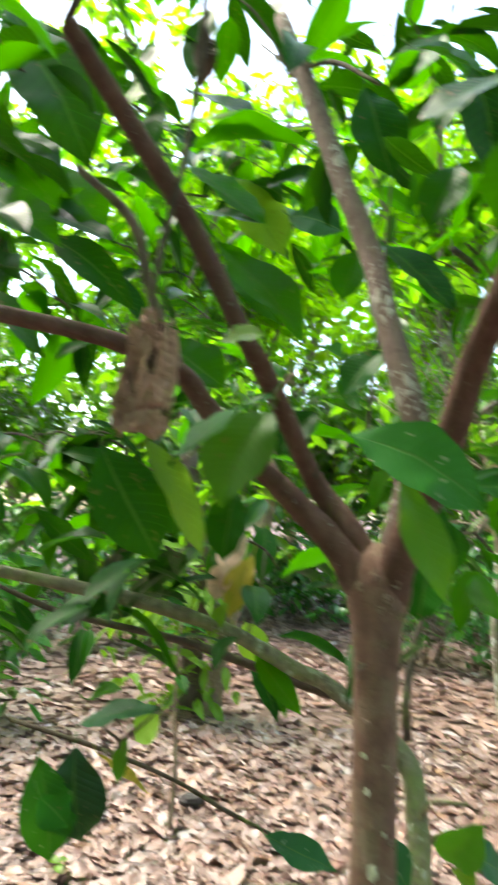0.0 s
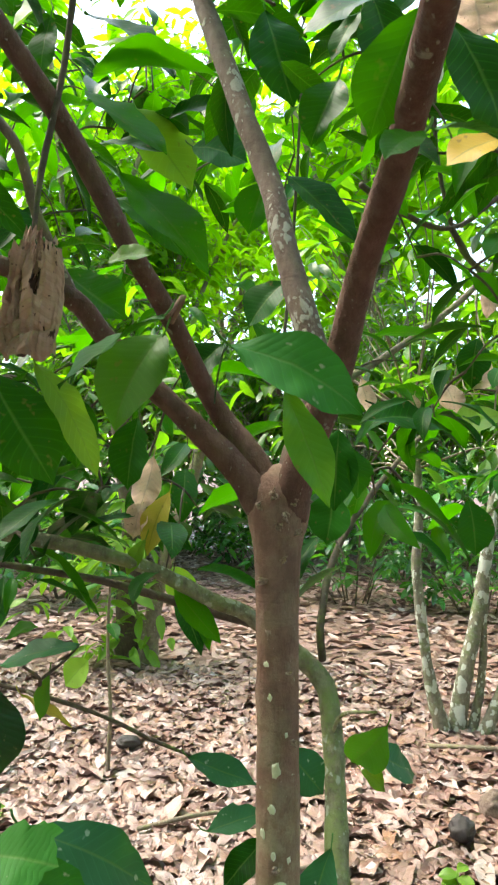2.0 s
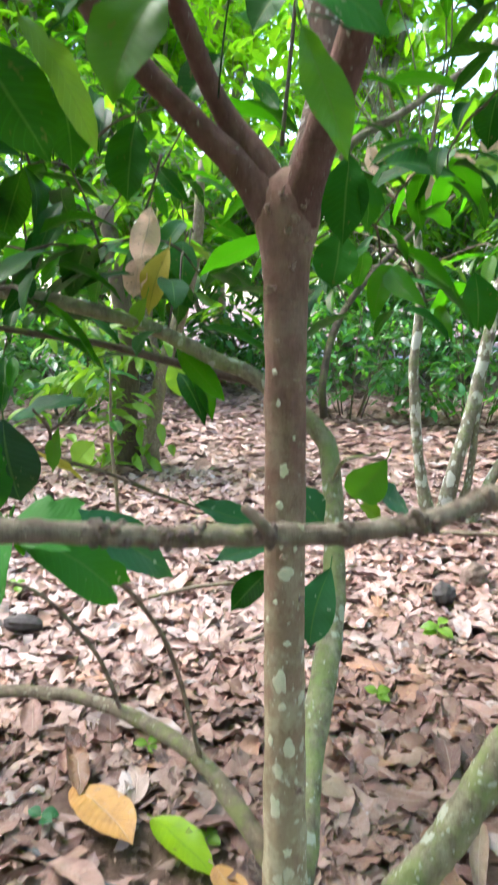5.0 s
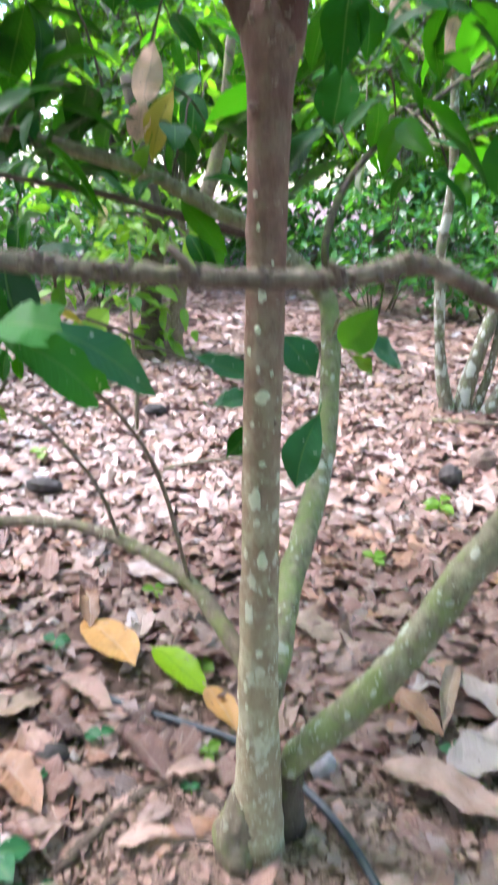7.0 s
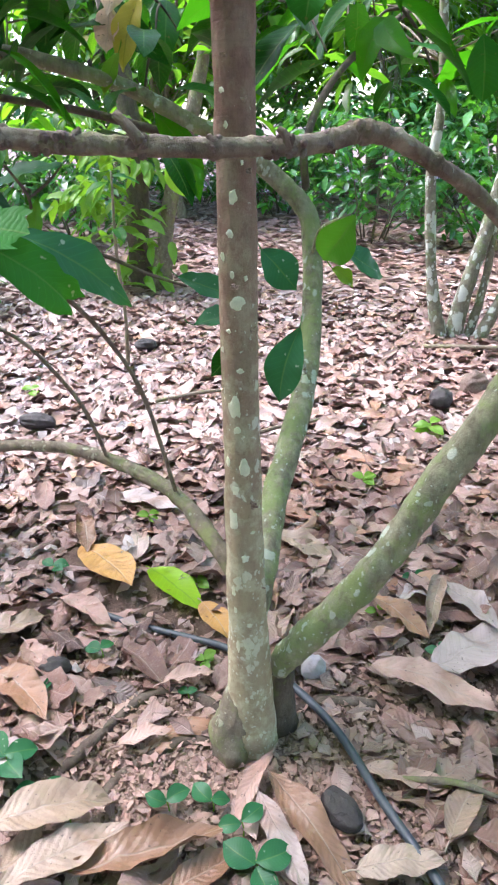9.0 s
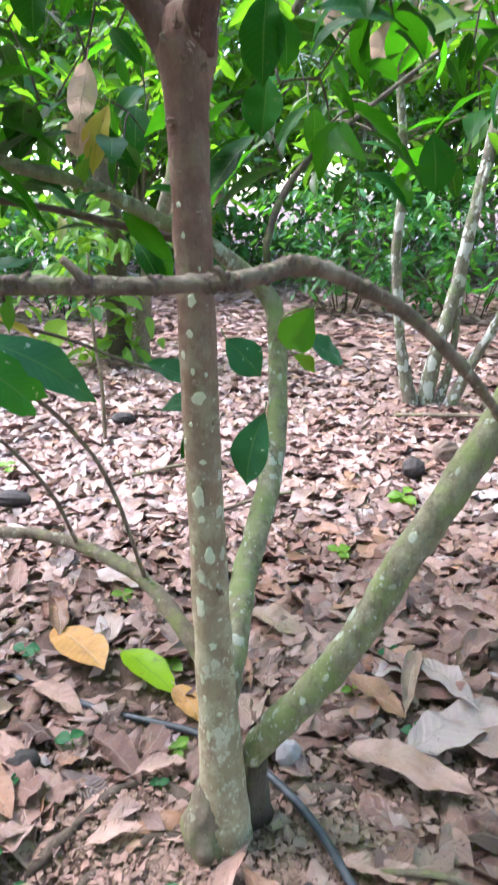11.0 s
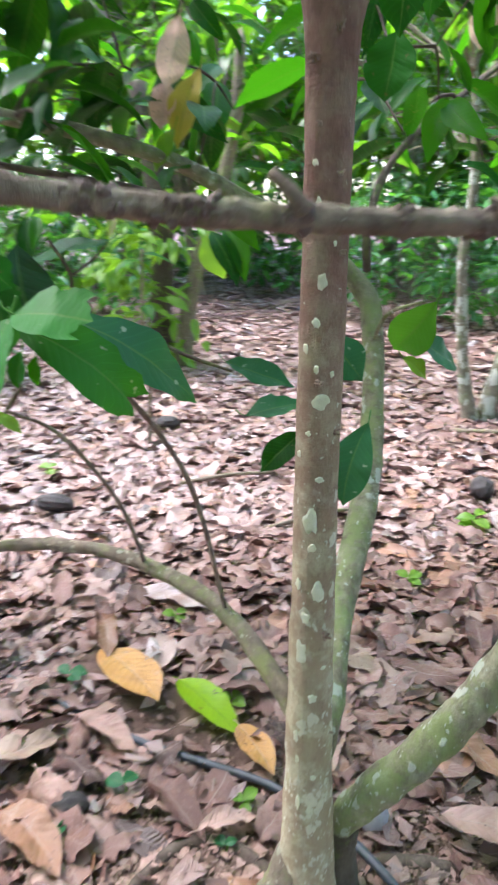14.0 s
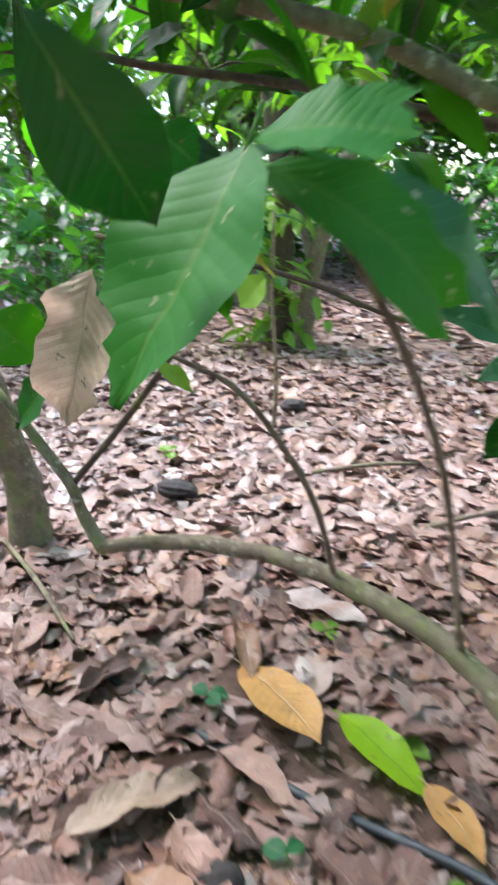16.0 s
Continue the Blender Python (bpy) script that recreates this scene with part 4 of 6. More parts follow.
# thin twigs
for k, (pts, r, m) in enumerate((
        ([(0.075, 1.27, 0.49), (0.041, 1.22, 0.708), (0.008, 1.16, 0.828), (-0.028, 1.08, 0.92), (-0.066, 0.97, 1.0)], 0.0042, BARK_BRANCH),
        ([(-0.080, 1.37, 0.515), (-0.110, 1.33, 0.657), (-0.174, 1.27, 0.793), (-0.234, 1.22, 0.848)], 0.0042, BARK_BRANCH),
        ([(-0.45, 1.45, 0.48), (-0.48, 1.45, 0.545), (-0.482, 1.42, 0.615), (-0.56, 1.4, 0.75)], 0.010, BARK_MOSS),
        ([(-0.478, 1.43, 0.60), (-0.39, 1.40, 0.695), (-0.311, 1.35, 0.782), (-0.242, 1.30, 0.861)], 0.0055, BARK_DARK),
        ([(-0.62, 1.90, 0.93), (-0.363, 1.85, 0.894), (-0.18, 1.82, 0.85), (-0.06, 1.80, 0.805), (0.04, 1.77, 0.78)], 0.0055, BARK_DARK),
        ([(-0.363, 1.85, 0.894), (-0.30, 1.72, 0.93), (-0.25, 1.60, 1.0), (-0.23, 1.45, 1.07)], 0.004, BARK_DARK),
        ([(-0.25, 1.60, 1.0), (-0.21, 1.62, 1.03), (-0.18, 1.62, 1.06)], 0.003, BARK_DARK),
        ([(0.40, 2.15, 1.62), (0.443, 2.2, 1.678), (0.603, 2.35, 1.786), (0.909, 2.6, 2.027), (1.2, 2.8, 2.35)], 0.013, BARK_GREY),
        ([(0.45, 2.0, 2.16), (0.566, 2.1, 2.126), (0.749, 2.23, 2.124), (0.928, 2.35, 2.264), (1.1, 2.5, 2.4)], 0.009, BARK_DARK),
        ([(0.749, 2.23, 2.124), (0.82, 2.25, 2.02), (0.95, 2.2, 1.88), (1.1, 2.3, 1.8)], 0.010, BARK_DARK),
        ([(0.749, 2.23, 2.132), (0.702, 2.2, 2.322), (0.687, 2.15, 2.512), (0.72, 2.1, 2.75)], 0.0065, BARK_DARK),
        ([(-0.03, 1.02, 2.35), (-0.012, 1.0, 2.15), (-0.014, 0.99, 1.98), (-0.025, 0.985, 1.86), (-0.045, 0.975, 1.74), (-0.052, 0.968, 1.655)], 0.0045, BARK_DARK),
        ([(-0.045, 1.10, 1.635), (-0.075, 1.05, 1.72), (-0.095, 1.02, 1.80), (-0.16, 1.0, 1.86)], 0.007, BARK_GREY),
        ([(0.127, 1.18, 1.505), (0.14, 1.05, 1.52), (0.155, 0.92, 1.53), (0.163, 0.865, 1.528)], 0.0011, LEAF_M),
        ([(0.283, 1.07, 1.54), (0.25, 1.0, 1.53), (0.216, 0.920, 1.505)], 0.0011, LEAF_M),
        ([(0.08, 1.09, 1.60), (0.10, 1.05, 1.62), (0.083, 1.03, 1.59)], 0.004, BARK),
        ([(0.335, 1.70, 0.86), (0.35, 1.62, 0.93), (0.40, 1.52, 0.97)], 0.004, BARK_MOSS),
        ([(0.325, 1.52, 0.64), (0.31, 1.46, 0.71), (0.30, 1.43, 0.76)], 0.004, BARK_MOSS),
        ([(0.23, 1.9, 1.6), (0.27, 2.0, 2.0), (0.30, 2.0, 2.5)], 0.005, BARK_DARK),
        ([(-0.02, 1.72, 1.55), (-0.05, 1.72, 1.46), (-0.08, 1.72, 1.40)], 0.003, BARK_DARK))):
    tube("twig", pts, [r, r * 0.95, *[r * 0.85] * (len(pts) - 3), r * 0.6], m, tree, 7, 5, 0.25, 60 + k)



def trunk_at(z):
    """Middle and radius of the main trunk at a height."""
    k = np.array((-0.03, 0.06, 0.17, 0.36, 0.6, 0.85, 1.1, 1.28, 1.37))
    return (np.interp(z, k, (0.219, 0.218, 0.217, 0.213, 0.212, 0.211, 0.212, 0.212, 0.214)), np.interp(z, k, (1.13, 1.13, 1.13, 1.13, 1.132, 1.137, 1.145, 1.158, 1.166)),
            np.interp(z, k, (0.050, 0.045, 0.040, 0.0345, 0.0315, 0.0305, 0.0295, 0.0305, 0.041)))


def lichen(z, turn, wide, high, seed):
    """A thin crust with a lobed edge on the trunk; turn in degrees from the side that faces -y."""
    verts, quads, n, m = [], [], 6, 18
    for j in range(n + 1):
        for k in range(m):
            a = 2 * math.pi * k / m
            lobe = 1 + 0.6 * noise.noise(Vector((math.cos(a) * 1.6, math.sin(a) * 1.6, seed * 3.7)))
            zz = z + math.sin(a) * high / 2 * lobe * j / n
            cx, cy, r = trunk_at(zz)
            p = radians(turn) + math.cos(a) * wide / 2 * lobe * j / n / r
            rr = r * 1.03 + 0.0005 * (1 if j < n - 1 else 0.5 if j < n else -1.5)
            verts.append((cx + rr * math.sin(p), cy - rr * math.cos(p), zz))
    quads = [(j * m + k, j * m + (k + 1) % m, (j + 1) * m + (k + 1) % m, (j + 1) * m + k) for j in range(n) for k in range(m)]
    part("lichen_patch", mesh_np("lichen_patch", verts, quads, None, LICHEN), main_trunk, "pale grey-green lichen patch")


def cushion(z, turn, size, seed):
    """A little knot of dried flower stalks on the bark."""
    pick = random.Random(seed)
    cx, cy, r = trunk_at(z)
    p = radians(turn)
    out = np.array((math.sin(p), -math.cos(p), 0.0))
    o = np.array((cx, cy, z)) + out * r
    vs, qs, off = [], [], 0
    for _ in range(6):
        d = out + np.array([pick.uniform(-0.9, 0.9), pick.uniform(-0.5, 0.5), pick.uniform(-0.9, 0.9)])
        s = o + np.array([pick.uniform(-1, 1), 0, pick.uniform(-1, 1)]) * size * 0.5
        v, q, _ = tube_data([s - out * 0.003, s + d * size * 0.25, s + d * size * pick.uniform(0.4, 0.8)], [size * 0.3, size * 0.24, size * 0.13], 6, 2, 0.4, seed)
        vs.append(v), qs.append(q + off)
        off += len(v)
    part("flower_cushion", mesh_np("flower_cushion", np.concatenate(vs), np.concatenate(qs), None, CUSHION), main_trunk, "small dried pale flower cushion")


for k, (z, turn, wide, high) in enumerate(((0.742, -12, 0.026, 0.036), (0.705, -10, 0.014, 0.016), (0.545, -28, 0.018, 0.050), (0.60, -20, 0.014, 0.022), (0.648, -42, 0.010, 0.016), (0.64, 8, 0.022, 0.030), (1.042, -8, 0.015, 0.020), (0.995, -15, 0.012, 0.014),
                                           (0.965, -40, 0.008, 0.018), (0.94, -12, 0.007, 0.012), (0.935, 25, 0.007, 0.010), (0.90, 0, 0.026, 0.022), (0.86, -25, 0.010, 0.009), (0.83, -50, 0.008, 0.012), (0.80, 5, 0.012, 0.010), (0.47, 5, 0.016, 0.022),
                                           (0.40, -35, 0.010, 0.028), (0.36, -30, 0.008, 0.018), (0.33, 10, 0.012, 0.010), (1.13, -20, 0.008, 0.009), (1.17, -30, 0.008, 0.010), (0.52, 30, 0.010, 0.008), (0.28, -25, 0.009, 0.03), (1.085, 20, 0.006, 0.007))):
    lichen(z, turn, wide * 0.85, high * 0.85, k)
for k, (z, turn, size) in enumerate(((1.273, -35, 0.009), (1.355, 12, 0.010), (1.30, 10, 0.006), (0.925, -5, 0.008), (0.57, 35, 0.010), (1.075, 35, 0.007), (0.40, 60, 0.007), (1.21, -25, 0.006), (0.86, 45, 0.006), (1.16, 25, 0.006), (1.335, 45, 0.007), (1.27, 70, 0.006), (1.385, -10, 0.009), (1.375, 30, 0.009), (1.37, -40, 0.008), (1.345, 0, 0.008), (1.395, 50, 0.010))):
    cushion(z, turn, size, 700 + k)
leaf_seed = [500]


def near_leaf(base, tip, width, roll, mat, parent=None, droop=0.45, torn=0.0, stalk=True):
    """A large leaf from its stalk's end to its tip; roll turns its upper side about that line."""
    leaf_seed[0] += 1
    rng = np.random.default_rng(leaf_seed[0])
    b, t = np.array(base), np.array(tip)
    length = np.linalg.norm(t - b)
    dead = mat in (LEAF_T, LEAF_K)
    v, q, uv = leaf_data(rng, 16, 8, width / length * 1.25, rng.uniform(0.1, 0.3), droop * rng.uniform(0.6, 1.3), rng.uniform(0.4, 1.0) if dead else 0, 0.045 if dead else 0.018, 0.25 if rng.random() < 0.3 else 0, 0.06 if dead else 0.016, torn, 0.86, (0.95, 1.12))
    end = v[16 * 9 + 4]
    e = unit(end)
    fix = np.array(Vector(e).rotation_difference(Vector((1, 0, 0))).to_matrix())
    v = v @ fix.T / np.linalg.norm(end)
    x = unit(t - b)
    n0 = np.array([0.0, -1.0, 0.25])
    n0 = unit(n0 - x * (n0 @ x))
    a = radians(roll)
    side = np.cross(x, n0)
    if side[2] < 0:
        side = -side
    R = frames_of(x[None], (n0 * math.cos(a) + side * math.sin(a))[None])[0]
    v = (v * length) @ R.T + b
    # its stalk
    s = unit(-x * 0.6 + np.array([0, 0.25, 0.5]))
    pv, pq, pu = tube_data([b + s * 0.022, b + s * 0.010 - x * 0.002, b + x * 0.006], [0.0016, 0.0014, 0.001], 5, 3, 0.0)
    words = {LEAF_T: "dry tan leaf", LEAF_W: "yellowing leaf", LEAF_GOLD: "golden yellow leaf", LEAF_Y: "light green young leaf", LEAF_G: "bright green leaf", LEAF_K: "blackened withered leaf"}
    ob = part("leaf", mesh_np("leaf", v, q, uv, mat), parent or tree, words.get(mat, ""))
    if stalk:
        part("stalk", mesh_np("stalk", pv, pq, pu * 0 + 0.5, mat), ob)
    return ob


near_leaf((-0.015, 1.010, 2.038), (-0.014, 1.010, 1.961), 0.025, 10, LEAF_K)
near_leaf((-0.603, 1.600, 2.583), (-0.448, 1.600, 2.285), 0.128, 20, LEAF_M)
near_leaf((-0.492, 1.400, 2.378), (-0.304, 1.400, 2.076), 0.130, 20, LEAF_M)
near_leaf((-0.569, 1.520, 2.247), (-0.401, 1.480, 2.096), 0.085, 30, LEAF_M)
near_leaf((-0.463, 1.300, 1.996), (-0.304, 1.300, 1.883), 0.085, 30, LEAF_M)
near_leaf((-0.570, 1.560, 2.088), (-0.293, 1.540, 1.986), 0.090, 45, LEAF_M)
near_leaf((-0.375, 1.800, 2.517), (-0.236, 1.800, 2.647), 0.080, 30, LEAF_M)
near_leaf((0.261, 1.300, 2.215), (0.379, 1.300, 2.155), 0.075, 35, LEAF_M)
near_leaf((-0.566, 1.500, 2.210), (-0.403, 1.500, 2.049), 0.114, 25, LEAF_M)
near_leaf((-0.481, 1.600, 2.201), (-0.337, 1.600, 2.032), 0.113, 30, LEAF_M)
near_leaf((-0.593, 1.700, 2.459), (-0.421, 1.700, 2.303), 0.108, 30, LEAF_M)
near_leaf((-0.242, 1.850, 2.529), (-0.012, 1.800, 2.333), 0.129, 40, LEAF_M)
near_leaf((-0.181, 1.900, 2.801), (-0.240, 1.900, 2.594), 0.083, 20, LEAF_M)
near_leaf((0.397, 1.500, 2.313), (0.433, 1.500, 2.076), 0.104, 15, LEAF_M)
near_leaf((0.382, 1.700, 2.536), (0.260, 1.700, 2.400), 0.117, 30, LEAF_M)
near_leaf((0.085, 1.800, 2.764), (-0.037, 1.800, 2.643), 0.097, 30, LEAF_M)
near_leaf((-0.459, 1.400, 1.959), (-0.480, 1.400, 1.797), 0.086, 15, LEAF_M)
near_leaf((0.163, 0.860, 1.528), (0.282, 0.860, 1.465), 0.061, 22, LEAF_B)
near_leaf((0.216, 0.920, 1.495), (0.257, 0.900, 1.381), 0.035, 15, LEAF_G)
near_leaf((0.083, 1.020, 1.591), (-0.016, 0.950, 1.500), 0.073, 55, LEAF_M)
near_leaf((0.080, 1.040, 1.576), (0.026, 1.020, 1.461), 0.079, 20, LEAF_G)
near_leaf((-0.053, 0.980, 1.534), (0.012, 1.000, 1.406), 0.035, 40, LEAF_Y)
near_leaf((-0.110, 1.000, 1.525), (-0.036, 1.000, 1.400), 0.066, 20, LEAF_M)
near_leaf((-0.066, 1.150, 1.523), (-0.054, 1.150, 1.418), 0.048, 20, LEAF_M)
near_leaf((0.019, 1.200, 1.489), (0.004, 1.200, 1.387), 0.055, 20, LEAF_M)
near_leaf((-0.039, 1.680, 1.444), (-0.072, 1.680, 1.325), 0.050, -10, LEAF_T, droop=0.9)
near_leaf((-0.075, 1.730, 1.350), (-0.093, 1.730, 1.264), 0.048, 10, LEAF_T)
near_leaf((-0.011, 1.720, 1.366), (-0.058, 1.720, 1.229), 0.052, 15, LEAF_W, droop=0.7)
near_leaf((-0.061, 1.710, 1.266), (-0.101, 1.710, 1.188), 0.030, 15, LEAF_Y)
near_leaf((-0.075, 1.500, 1.970), (0.097, 1.450, 1.766), 0.099, 35, LEAF_M)
near_leaf((-0.099, 1.550, 1.948), (0.045, 1.550, 1.823), 0.073, 25, LEAF_M)
near_leaf((-0.143, 1.500, 2.134), (0.013, 1.500, 2.007), 0.113, 45, LEAF_M)
near_leaf((0.234, 1.450, 1.944), (0.361, 1.450, 1.818), 0.089, 35, LEAF_M)
near_leaf((-0.211, 1.700, 2.339), (0.016, 1.700, 2.323), 0.084, 40, LEAF_Y)
near_leaf((-0.193, 1.750, 2.318), (0.113, 1.700, 2.270), 0.158, 60, LEAF_M)
near_leaf((-0.110, 1.500, 2.035), (0.008, 1.500, 2.012), 0.062, 40, LEAF_M)
near_leaf((-0.105, 1.800, 2.265), (0.028, 1.800, 2.062), 0.119, 20, LEAF_Y)
near_leaf((-0.011, 1.700, 2.184), (0.125, 1.700, 2.207), 0.086, 30, LEAF_M)
near_leaf((0.050, 1.600, 2.071), (0.164, 1.600, 2.035), 0.104, 20, LEAF_M)
near_leaf((0.324, 0.800, 1.793), (0.289, 0.850, 1.707), 0.051, 10, LEAF_M)
near_leaf((0.350, 0.850, 1.785), (0.307, 0.850, 1.714), 0.043, 20, LEAF_M)
near_leaf((0.274, 0.950, 1.822), (0.244, 0.950, 1.751), 0.044, 20, LEAF_M)
near_leaf((0.322, 0.780, 1.678), (0.284, 0.750, 1.642), 0.026, 20, LEAF_M)
near_leaf((0.344, 0.850, 1.716), (0.411, 0.850, 1.705), 0.048, 50, LEAF_M)
near_leaf((0.460, 1.000, 1.782), (0.398, 1.000, 1.752), 0.050, 30, LEAF_GOLD)
near_leaf((0.431, 1.000, 1.946), (0.437, 1.000, 1.894), 0.054, 10, LEAF_T)
near_leaf((0.391, 0.950, 1.880), (0.444, 0.950, 1.748), 0.065, 10, LEAF_M)
near_leaf((0.199, 1.500, 2.281), (0.252, 1.500, 2.095), 0.092, 10, LEAF_M)
near_leaf((0.343, 1.000, 1.954), (0.236, 1.000, 1.898), 0.055, 30, LEAF_M)
near_leaf((0.350, 1.300, 2.138), (0.301, 1.300, 2.057), 0.036, 30, LEAF_M)
near_leaf((-0.188, 1.500, 2.321), (-0.284, 1.500, 2.246), 0.075, 30, LEAF_Y)
near_leaf((-0.176, 1.400, 2.208), (-0.195, 1.400, 2.097), 0.052, 20, LEAF_M)
near_leaf((0.026, 0.980, 1.641), (0.076, 0.980, 1.649), 0.030, 30, LEAF_Y)
near_leaf((-0.020, 0.950, 1.647), (0.038, 0.950, 1.648), 0.033, 65, LEAF_M)
near_leaf((-0.121, 1.300, 1.728), (-0.019, 1.300, 1.652), 0.080, 20, LEAF_M)
near_leaf((0.125, 1.400, 1.629), (0.058, 1.400, 1.552), 0.063, 20, LEAF_M)
near_leaf((0.117, 1.910, 1.872), (0.171, 1.910, 1.844), 0.098, 50, LEAF_M)
near_leaf((0.232, 1.400, 1.736), (0.169, 1.400, 1.658), 0.069, 30, LEAF_M)
near_leaf((0.199, 1.600, 1.999), (0.164, 1.600, 1.890), 0.075, 20, LEAF_M)
near_leaf((0.321, 1.400, 1.484), (0.313, 1.400, 1.346), 0.063, 20, LEAF_M)
near_leaf((0.340, 1.400, 1.455), (0.351, 1.400, 1.365), 0.042, 25, LEAF_M)
near_leaf((0.321, 1.500, 1.376), (0.308, 1.500, 1.278), 0.072, 30, LEAF_M)
near_leaf((0.415, 1.700, 1.520), (0.622, 1.800, 1.500), 0.089, 40, LEAF_M)
near_leaf((0.649, 1.900, 1.499), (0.779, 1.900, 1.546), 0.089, 40, LEAF_Y)
near_leaf((0.778, 2.200, 1.328), (0.795, 2.200, 1.167), 0.095, 10, LEAF_M)
near_leaf((0.809, 2.200, 1.791), (0.791, 2.200, 1.644), 0.079, 10, LEAF_M)
near_leaf((0.696, 2.500, 1.661), (0.671, 2.500, 1.538), 0.072, 10, LEAF_T)
near_leaf((0.790, 2.500, 1.698), (0.832, 2.500, 1.594), 0.076, 10, LEAF_T)
near_leaf((0.946, 2.500, 1.773), (0.892, 2.500, 1.669), 0.080, 10, LEAF_T)
near_leaf((0.963, 2.500, 2.038), (0.937, 2.500, 1.915), 0.057, 10, LEAF_T)
near_leaf((0.490, 2.300, 1.691), (0.515, 2.300, 1.579), 0.049, 10, LEAF_T)
near_leaf((0.307, 1.430, 0.775), (0.268, 1.400, 0.630), 0.062, 15, LEAF_S)
near_leaf((0.387, 1.500, 0.905), (0.474, 1.550, 0.844), 0.059, 50, LEAF_S)
near_leaf((0.367, 1.500, 0.873), (0.411, 1.500, 0.836), 0.032, 40, LEAF_Y)
near_leaf((0.230, 1.500, 0.910), (0.300, 1.500, 0.831), 0.063, 25, LEAF_S)
near_leaf((-0.176, 2.980, 1.023), (-0.105, 2.960, 0.861), 0.101, 15, LEAF_Y)
near_leaf((-0.097, 0.960, 1.023), (-0.151, 0.885, 0.900), 0.086, 32, LEAF_B)
near_leaf((-0.095, 0.960, 1.024), (-0.010, 0.945, 1.022), 0.068, 46, LEAF_B, droop=0.9, torn=0.30)
near_leaf((-0.092, 0.965, 1.012), (0.009, 0.995, 0.925), 0.052, 38, LEAF_B, droop=0.8, torn=0.22)
near_leaf((-0.078, 1.020, 1.020), (0.060, 1.112, 0.896), 0.054, 44, LEAF_S, droop=1.2)
near_leaf((-0.144, 0.820, 1.057), (-0.130, 0.900, 0.985), 0.040, 20, LEAF_D)
near_leaf((-0.150, 0.872, 0.968), (-0.170, 0.868, 0.898), 0.036, 10, LEAF_T, torn=0.05, stalk=False)
near_leaf((-0.239, 1.200, 1.056), (-0.195, 1.200, 1.022), 0.042, 20, LEAF_M)
near_leaf((-0.192, 1.200, 0.939), (-0.205, 1.200, 0.886), 0.029, 20, LEAF_M)
near_leaf((-0.172, 1.200, 0.934), (-0.174, 1.200, 0.890), 0.020, 20, LEAF_M)
near_leaf((-0.271, 1.250, 0.838), (-0.226, 1.250, 0.802), 0.017, 40, LEAF_Y)
near_leaf((-0.391, 2.500, 0.785), (-0.467, 2.500, 0.697), 0.086, 20, LEAF_Y)
near_leaf((-0.489, 1.300, 0.871), (-0.423, 1.300, 0.819), 0.069, 30, LEAF_M)
near_leaf((-0.457, 1.400, 0.779), (-0.538, 1.400, 0.694), 0.054, 30, LEAF_M)
near_leaf((-0.250, 1.360, 1.070), (-0.232, 1.360, 0.925), 0.085, 12, LEAF_D)
near_leaf((-0.300, 1.330, 1.060), (-0.275, 1.340, 0.900), 0.070, 25, LEAF_B)
near_leaf((-0.178, 1.620, 1.062), (-0.345, 1.615, 1.018), 0.060, 55, LEAF_S)
near_leaf((-0.325, 1.700, 0.936), (-0.212, 1.700, 0.868), 0.022, 60, LEAF_W)
near_leaf((-0.245, 1.640, 1.000), (-0.262, 1.640, 0.905), 0.030, 15, LEAF_G)
near_leaf((-0.284, 1.500, 1.102), (-0.221, 1.500, 1.127), 0.033, 50, LEAF_M)
near_leaf((-0.424, 1.700, 1.203), (-0.350, 1.700, 1.236), 0.056, 40, LEAF_M)
near_leaf((0.036, 1.659, 0.826), (0.178, 1.651, 0.778), 0.056, 45, LEAF_S)
near_leaf((0.089, 1.509, 0.756), (0.200, 1.555, 0.771), 0.05, 50, LEAF_S)
near_leaf((0.402, 1.42, 0.982), (0.350, 1.50, 0.888), 0.062, 5, LEAF_G)
near_leaf((0.20, 1.60, 0.70), (0.115, 1.55, 0.63), 0.05, 30, LEAF_M)
